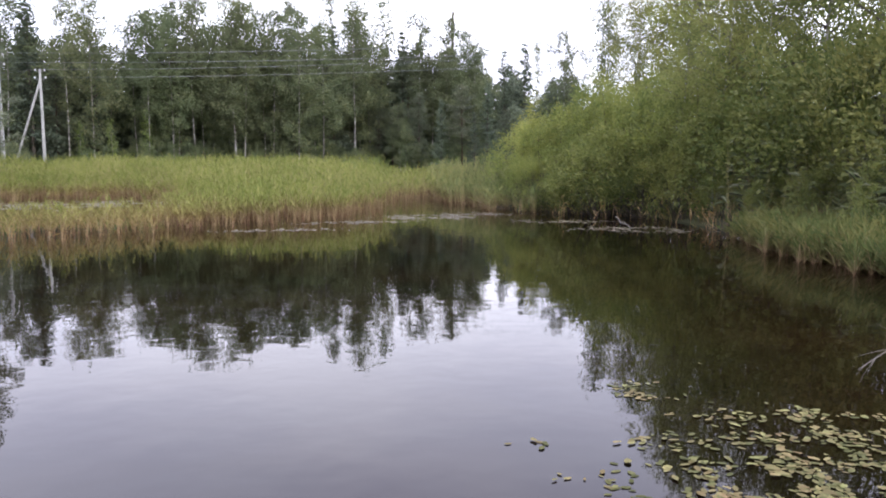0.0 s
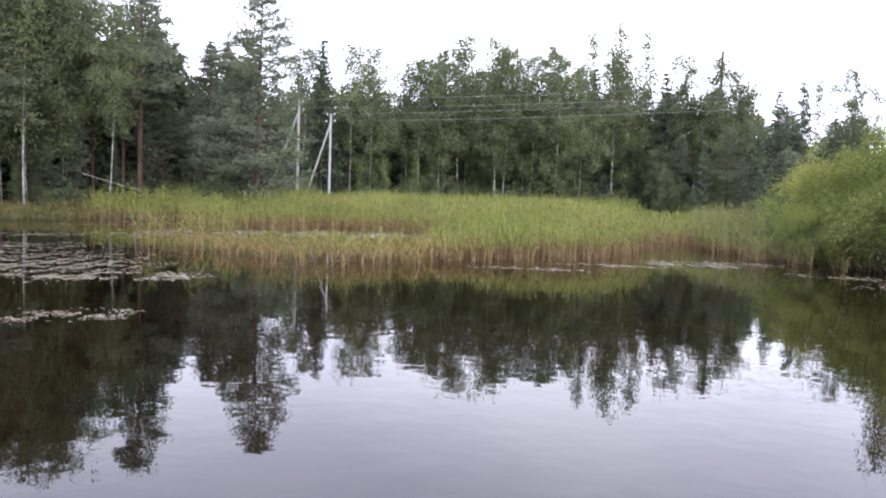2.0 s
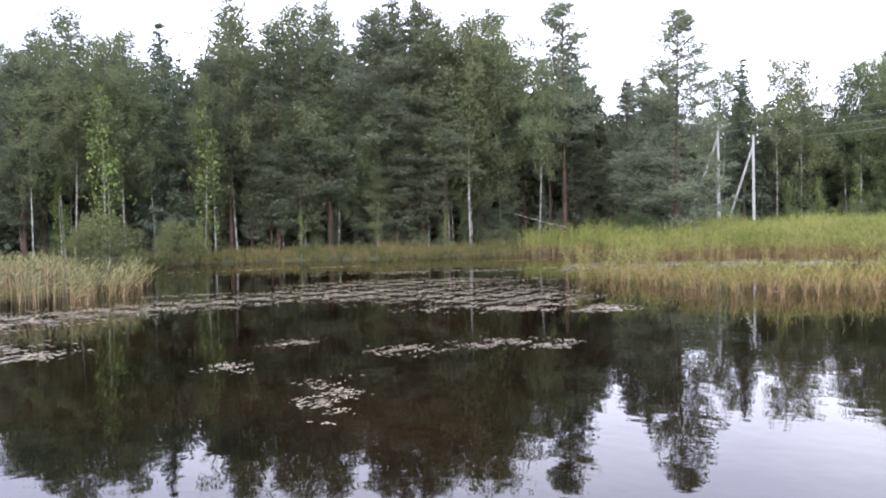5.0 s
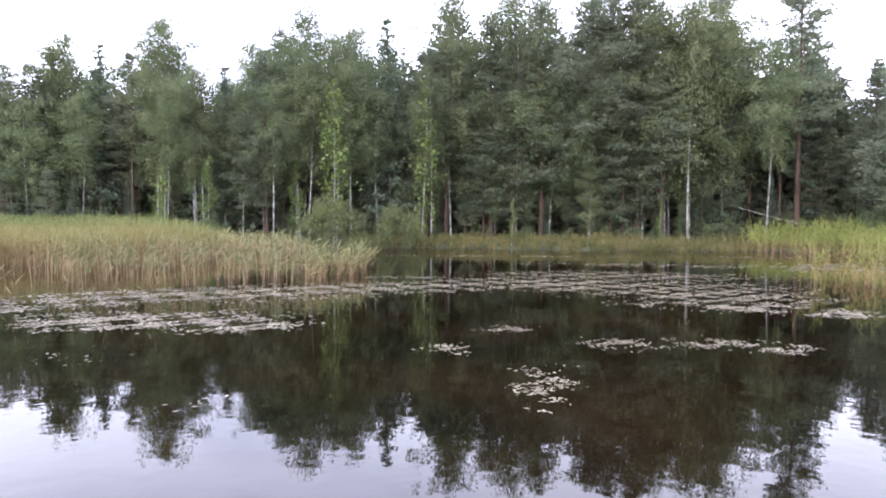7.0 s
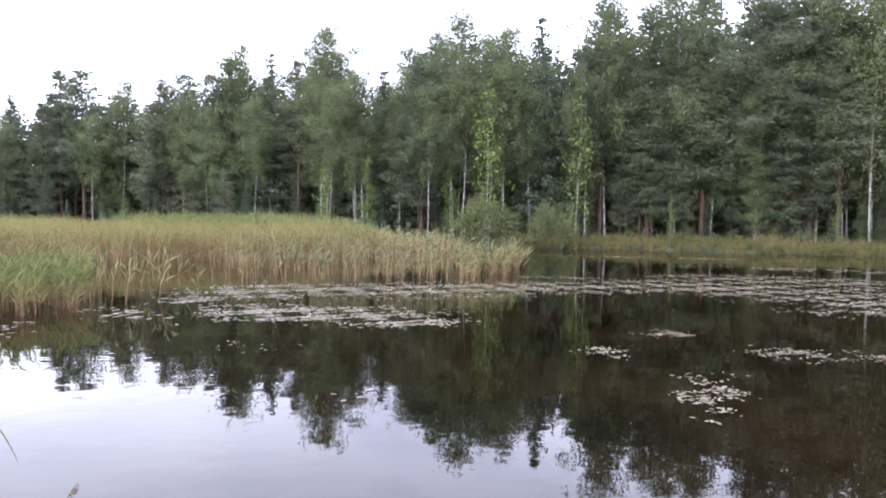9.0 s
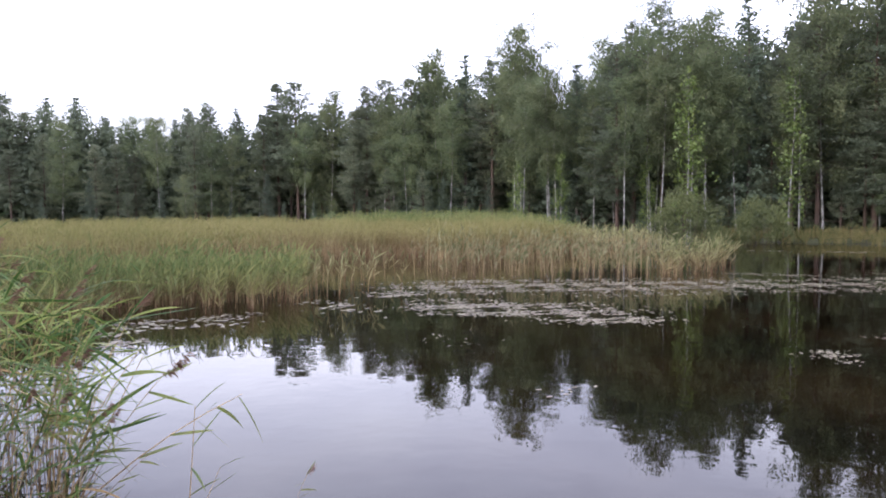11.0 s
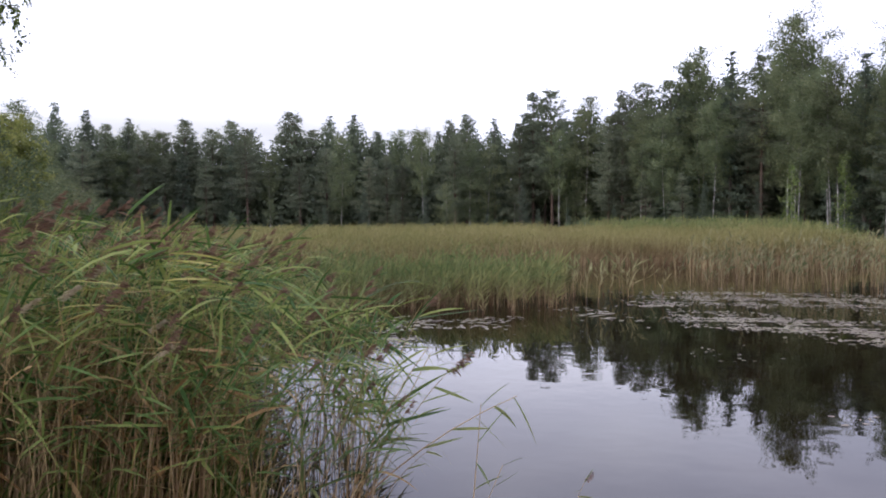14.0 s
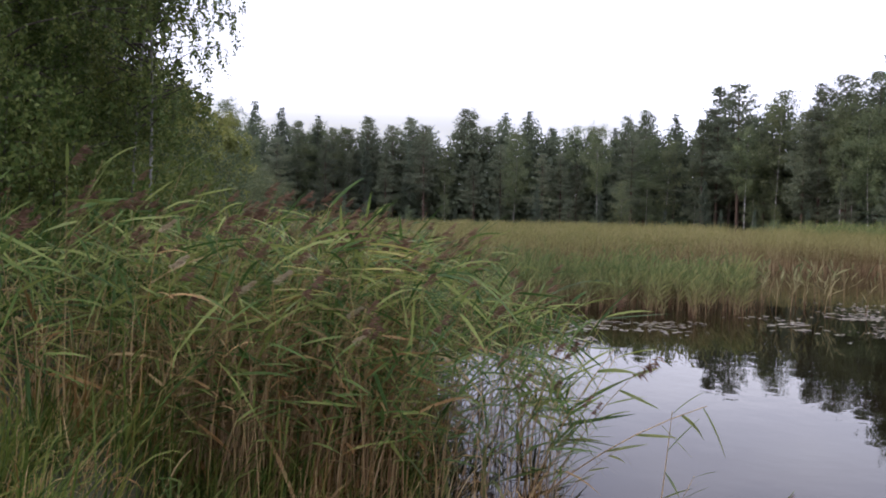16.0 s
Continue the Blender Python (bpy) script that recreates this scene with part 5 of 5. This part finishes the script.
for k in range(66):
    az = 115.8 + 35 * (k / 66) ** 1.3 + reed_rng.uniform(-0.6, 0.6)
    d = float(np.interp(az, NEAR_AZ, NEAR_FRONT)) + reed_rng.uniform(-0.5, 0.35)
    at = P(az, d)
    size = float(np.interp(az, NEAR_AZ, NEAR_TOP)) / 1.9 * reed_rng.uniform(0.72, 1.02)
    at.z = max(float(land(at.x, at.y)), -0.03)
    m = Matrix.Translation(at) @ pose(0, 0, 0, reed_rng.uniform(-5, 5), reed_rng.uniform(-5, 5), reed_rng.uniform(-25, 25)) @ Matrix.Diagonal((size, size, size, 1))
    r = REED_KINDS[k] if k < 6 else None
    if r:
        r.matrix_basis = m
        tagged(r, "green reed with narrow wind-bent blades at the water's edge", "reed", "reeds at the near edge")
    else:
        src = REED_KINDS[k % 6]
        r = copy_thing(src, Matrix.Identity(4))
        r.matrix_basis = m
# loose reeds leaning out over open water, few broad blades each
def loose_reed(seed, top, plume):
    rng = np.random.default_rng(seed)
    root = new("reed")
    line = reed_line(rng, np.zeros(3), top, rng.uniform(0.05, 0.2))
    s = Sheet(); tube(s, line, np.linspace(0.0045, 0.002, 6), 4)
    part("stem", s.mesh("reed_stem", NEAR_STEM, smooth=True), root)
    for q in (0.42, 0.6, 0.74, 0.86, 0.98):
        s = Sheet()
        blades(s, on(line, q)[None], (WIND * rng.uniform(0.4, 1.4) + rng.normal(0, 0.45, 3))[None], rng.uniform(0.20, 0.34), rng.uniform(0.026, 0.036), rng.uniform(-0.3, 1.1), rng.uniform(0.02, 0.22), rng, segs=5)
        part("leaf", s.mesh("reed_leaf", NEAR_LEAF), root)
    if plume:
        s = Sheet()
        at = line[-1] + np.outer(rng.random(40), WIND * 0.08 + [0, 0, 0.14]) + rng.normal(0, 0.01, (40, 3))
        leaves(s, at, WIND + rng.normal(0, 0.5, at.shape), 0.07, 0.005, rng, 0, 0.25)
        part("plume", s.mesh("reed_plume", PLUME), root, "feathery purple-brown plume")
    return root


LOOSE = [loose_reed(460 + k, 1.0, k in (2, 3)) for k in range(4)]
for k, (az, d, size, tilt) in enumerate(((109.5, 5.05, 0.92, 6), (116.9, 5.95, 1.35, 48), (116.6, 5.85, 1.08, 20), (103.0, 5.2, 0.40, 14), (117.3, 5.6, 1.1, 10), (116.2, 5.7, 0.62, 34), (109.9, 5.0, 0.60, 26), (118.2, 5.5, 1.25, 14), (117.6, 5.9, 1.2, 30), (102.2, 5.05, 0.30, 52))):
    r = LOOSE[k] if k < 4 else copy_thing(LOOSE[k % 2], Matrix.Identity(4))
    axis = Vector((-WIND[1], WIND[0], 0))
    r.matrix_basis = Matrix.Translation(P(az, d, -0.02)) @ Matrix.Rotation(radians(tilt), 4, axis) @ Matrix.Diagonal((size, size, size, 1))
    tagged(r, "single green reed leaning out over open water", "reed", "loose reeds over the water")


def tufts(name, label, n, az0, az1, d0, d1, long, seed, mat, wide=0.009, per=12):
    """Tufts of long arching sedge blades on the bank."""
    rng = np.random.default_rng(seed)
    az, d = survey(rng.uniform(az0, az1, n), rng.uniform(d0, d1, n))
    az = np.radians(az)
    x, y = -d * np.sin(az), d * np.cos(az)
    foot = np.repeat(np.stack([x, y, np.maximum(land(x, y), -0.03) - 0.02], -1), per, 0) + rng.normal(0, 0.05, (n * per, 3)) * [1, 1, 0]
    m = n * per
    s = Sheet()
    blades(s, foot, rng.normal(size=(m, 3)) + WIND * 0.9, long * rng.uniform(0.6, 1.25, m), wide * rng.uniform(0.7, 1.3, m), rng.uniform(0.95, 1.5, m), rng.uniform(0.15, 0.75, m), rng, segs=5)
    return tagged(new(name, s.mesh(name, mat)), label, "sedge", kind="stuff")


tufts("sedge", "long green sedge tufts on the near bank", 150, 139, 158, 3.6, 6.3, 0.75, 140, BANK_SEDGE, 0.013, 10)
tufts("sedge", "dry straw and sedge on the near bank", 70, 127, 156, 4.4, 6.2, 0.55, 141, DRY_LEAF)
tufts("sedge", "brown dead blades tangled among the reed stems", 75, 124, 152, 5.7, 7.2, 1.0, 145, DRY_LEAF, 0.012, 7)
tufts("sedge", "green young blades among the reed stems", 70, 125, 150, 5.6, 6.8, 1.05, 146, BANK_SEDGE, 0.014, 6)
tufts("sedge", "dead broken stems in the shallow water", 24, 117, 127, 5.2, 6.0, 0.55, 147, DRY_LEAF, 0.009, 6)
tufts("sedge", "green sedge at the foot of the reeds", 60, 124, 142, 4.8, 6.2, 0.6, 142, BANK_SEDGE)
tufts("sedge", "small green sedge tuft by the water", 3, -32.5, -30.5, 4.15, 4.4, 0.5, 143, SEDGE_LEAF, 0.012, 7)
tufts("sedge", "dark sedge stubble in the shallows", 2, 106.2, 106.9, 5.5, 5.6, 0.24, 144, DARK_BARK, 0.009, 4)


# ---- floating leaves ----
def pads(name, label, x, y, size, rng, mat):
    """Oval floating leaves lying a few millimetres over the water."""
    n = len(x)
    k = 8
    a = np.linspace(0, 2 * np.pi, k, endpoint=False)
    turn = rng.uniform(0, np.pi, n)[:, None]
    u, w = np.cos(a) * size[:, None], np.sin(a) * size[:, None] * rng.uniform(0.4, 0.6, n)[:, None]
    curl = 0.003 + np.abs(rng.normal(0, 0.003, (n, 1))) + 0.03 * size[:, None] * np.cos(2 * a + rng.uniform(0, 6, (n, 1))) ** 2
    v = np.stack([x[:, None] + u * np.cos(turn) - w * np.sin(turn), y[:, None] + u * np.sin(turn) + w * np.cos(turn), curl], -1)
    s = Sheet()
    s.add(v.reshape(-1, 3), np.arange(n)[:, None] * k + np.arange(k))
    return tagged(new(name, s.mesh(name, mat)), label, "floating leaves", kind="stuff")


def spread(n, spots, seed, tight=0.0, grain=1.0):
    """Places clustered in ovals of (bearing, distance, half-width degrees, half-depth), broken up by gaps."""
    rng = np.random.default_rng(seed)
    spots = np.array(spots)
    w = spots[:, 2] * spots[:, 3] * spots[:, 1]
    c = spots[rng.choice(len(spots), n, p=w / w.sum())]
    a, r = rng.uniform(0, 2 * np.pi, n), np.sqrt(rng.random(n)) * (1 + 0.25 * rng.normal(size=n))
    az, d = survey(c[:, 0] + c[:, 2] * r * np.cos(a), c[:, 1] + c[:, 3] * r * np.sin(a))
    az = np.radians(az)
    x, y = -d * np.sin(az), d * np.cos(az)
    gap = np.sin(1.9 * x * grain + 0.7 * y) + np.sin(2.6 * y * grain - 1.2 * x + 1) + 0.8 * np.sin(5.1 * grain * x + 3.7 * y) + rng.normal(0, 0.6, n)
    keep = gap > tight
    return x[keep], y[keep], rng


def patch(name, label, n, spots, size, seed, mat, tight=-0.4, grain=1.0):
    x, y, rng = spread(n, spots, seed, tight, grain)
    return pads(name, label, x, y, size * rng.uniform(0.6, 1.35, len(x)), rng, mat)


patch("floating_leaf_mat", "pale dead floating leaves in drifting mats along the reeds", 21000, ((90, 19.8, 6, 1.9), (80, 19.9, 7, 1.9), (70, 20.8, 7, 1.6), (60, 22.3, 7, 1.9), (50, 21.5, 9, 2.4), (45, 19.5, 6, 1.2), (53, 25.5, 9, 1.6)), 0.050, 201, PAD_FAR, -0.1, 2.4)
patch("floating_leaf_mat", "pale dead floating leaves in a long raft", 3800, ((86, 15.3, 7.5, 1.0), (80.5, 14.2, 4.5, 0.7), (91, 16.2, 4, 0.8)), 0.046, 205, PAD_FAR, -0.1, 2.6)
patch("floating_leaf_mat", "pale dead floating leaves in a long raft", 1500, ((44.5, 17.6, 7.5, 0.8), (38.5, 16.8, 2.2, 0.35)), 0.055, 206, PAD_FAR, 0.1, 1.6)
patch("floating_leaf_mat", "thin line of floating leaves before the far bank", 900, ((50, 30.5, 10, 0.9), (62, 36, 9, 0.5), (43, 37, 4, 0.5)), 0.09, 207, PAD_FAR)
patch("floating_leaf_mat", "pale floating leaves in small rafts", 3000, ((58.8, 9.4, 2.3, 0.95), (65.7, 11.5, 1.9, 0.42), (53.0, 12.3, 3.0, 0.5), (47, 12.7, 2.5, 0.5), (61.5, 13.5, 1.9, 0.4), (43, 12.6, 2.6, 0.5), (69, 24, 3, .4)), 0.032, 202, PAD_FAR, 0.0, 3.4)
patch("floating_leaf_mat", "few single floating leaves on open water", 60, ((83, 8.7, 3.5, 0.4), (34.8, 12.1, 1.0, 0.12), (57.5, 6.7, 0.6, 0.15), (90, 12, 3, 0.8), (81.5, 8.6, 2, 0.3)), 0.033, 208, PAD_FAR, 0.3)
patch("floating_leaf_mat", "pale floating leaves along the reed edge", 3200, ((12, 19.8, 4, 0.35), (6.5, 21.4, 4, 0.5), (1, 22.9, 4, 0.9), (-3, 24.0, 3, 0.7), (38.3, 17.0, 2.0, 0.35), (-9, 21.8, 4, 0.5), (-14, 20, 4, 0.8)), 0.062, 203, PAD_FAR, -0.2, 1.8)
patch("floating_leaf_mat", "pale floating leaves in the open lane behind the reeds", 5200, ((22, 32, 6, 2.6), (29, 32, 6, 2.8), (37, 31, 6, 2.6)), 0.10, 210, PAD_FAR, 0.1)
patch("floating_leaf_mat", "brown plant litter floating before the reeds", 900, ((111, 15.2, 5, 1.1), (101, 16.2, 4, 0.9), (115, 13.0, 2.0, 1.0), (96, 18.3, 2.5, 0.8)), 0.07, 209, PAD_FAR, 0.2)

# near leaves by the right bank, each one a thing
NEAR_PADS = ((-14.2, 6.8, 3.0, 0.22), (-13.2, 5.7, 2.2, 0.16), (-16.8, 5.95, 2.0, 0.10), (-24.0, 6.2, 7, 0.45), (-22, 5.4, 8, 0.42), (-27, 5.6, 6, 0.6), (-11.0, 4.95, 2.5, 0.10), (-28, 6.6, 4.5, 0.35), (-21, 4.95, 9, 0.25), (-17.6, 7.8, 1.2, 0.06), (-6.0, 5.55, 2.0, 0.10), (-9.2, 4.95, 1.2, 0.07))
PAD_MESHES = []
for k in range(5):
    pad_rng = np.random.default_rng(500 + k)
    a = np.linspace(0, 2 * np.pi, 11, endpoint=False)
    rx, ry = 0.046, 0.046 * (0.40 + 0.05 * k)
    ring = np.stack([rx * np.cos(a) * (1 + 0.06 * pad_rng.normal(size=11)), ry * np.sin(a), 0.003 + 0.004 * np.cos(2 * a + k) ** 2], -1)
    ring[0, 0] *= 0.78
    s = Sheet()
    s.add(np.concatenate([[[0, 0, 0.003]], ring]), np.stack([np.zeros(11, int), 1 + np.arange(11), 1 + (np.arange(11) + 1) % 11], -1))
    PAD_MESHES.append(s.mesh("floating_leaf", PAD, smooth=True))
px_, py_, pad_rng = spread(2050, NEAR_PADS, 204, 0.1, 5.2)
for k in range(min(len(px_), 290)):
    ob = new("floating_leaf", PAD_MESHES[k % 5])
    z = 0.002 + 0.0025 * (k % 4)
    size = pad_rng.uniform(0.45, 1.05)
    ob.matrix_basis = Matrix.Translation((px_[k], py_[k], z)) @ pose(0, 0, 0, pad_rng.uniform(-3, 3), pad_rng.uniform(-3, 3), pad_rng.uniform(0, 360)) @ Matrix.Diagonal((size, size, 1, 1))
    tagged(ob, "oval yellow-green floating leaf with brown patches on dark water", "floating leaf", "floating leaves by the bank")


pads("floating_leaf_mat", "yellow-green and brown floating leaves by the bank", px_[290:], py_[290:], 0.032 * pad_rng.uniform(0.6, 1.3, len(px_) - 290), pad_rng, PAD)


# ---- power lines ----
def pole(at, h, strut_at, label):
    root = new("utility_pole")
    root.matrix_basis = Matrix.Translation(at)
    tagged(root, label, "utility pole", "power line poles")
    s = Sheet()
    z = np.linspace(-0.1, h, 6)
    tube(s, np.stack([0 * z, 0 * z, z], -1), np.linspace(0.15, 0.10, 6), 8)
    s.add([[-0.09, -0.09, h], [0.09, -0.09, h], [0.09, 0.09, h], [-0.09, 0.09, h]], [[0, 1, 2, 3]])
    part("shaft", s.mesh("shaft", CONCRETE), root)
    s = Sheet()
    e = np.array(strut_at, float)
    tube(s, np.array([[0, 0, h - 0.9]]) + np.linspace(0, 1, 4)[:, None] * (e - np.array([0, 0, h - 0.9])), np.full(4, 0.10), 8)
    part("strut", s.mesh("strut", CONCRETE), root, "leaning concrete strut")
    for k, (dx, dz) in enumerate(((-0.38, -0.12), (0.38, -0.12), (-0.45, -0.75), (0.45, -0.75))):
        s = Sheet()
        tube(s, [[0, 0, h + dz - 0.08], [dx * 0.8, 0, h + dz - 0.08], [dx, 0, h + dz]], [0.02, 0.02, 0.02], 5)
        hook = part("hook", s.mesh("hook", STEEL), root)
        s = Sheet()
        tube(s, [[dx, 0, h + dz - 0.02], [dx, 0, h + dz + 0.04], [dx, 0, h + dz + 0.1], [dx, 0, h + dz + 0.14]], [0.04, 0.075, 0.065, 0.03], 8)
        part("insulator", s.mesh("insulator", CERAMIC), hook, "white glazed insulator")
    return root


POLE_1, POLE_2 = P(27.75, 70, 0.4), P(30.1, 60, 0.4)
pole(POLE_1, 9.0, P(29.9, 71.5) - P(27.9, 70), "grey concrete utility pole with a leaning strut behind the reeds")
pole(POLE_2, 8.9, P(32.9, 61) - P(30.35, 60), "pale concrete utility pole half hidden by pine branches")
END_1, END_2 = P(-16.0, 50, 0.4), P(-21.0, 44, 0.4)
pole(END_1, 8.6, (1.5, 1.0, 0), "grey concrete utility pole hidden behind the willows")
pole(END_2, 8.6, (1.5, 1.0, 0), "grey concrete utility pole hidden behind the birches")


def wire(a, b, sag):
    s = Sheet()
    t = np.linspace(0, 1, 24)[:, None]
    pts = np.array(a) * (1 - t) + np.array(b) * t - np.array([0, 0, 1.0]) * sag * 4 * t * (1 - t)
    tube(s, pts, np.full(24, 0.0065), 4)
    return tagged(new("power_line_wire", s.mesh("power_line_wire", WIRE)), "thin grey overhead wire strung between the poles", "wire", "power line wires")


for a, b in ((POLE_1, END_1), (POLE_2, END_2)):
    for dx, z in ((-0.38, 8.98), (0.38, 8.98), (-0.45, 8.35), (0.45, 8.35)):
        wire(a + Vector((dx, 0, z - 0.02)), b + Vector((dx, 0, z + 0.38)), 0.35)
for a, az, d in ((POLE_1, 36, 78), (POLE_2, 37, 70)):
    for dx, z in ((-0.38, 8.98), (0.45, 8.35)):
        wire(a + Vector((dx, 0, z - 0.02)), P(az, d, 9.0), 0.3)
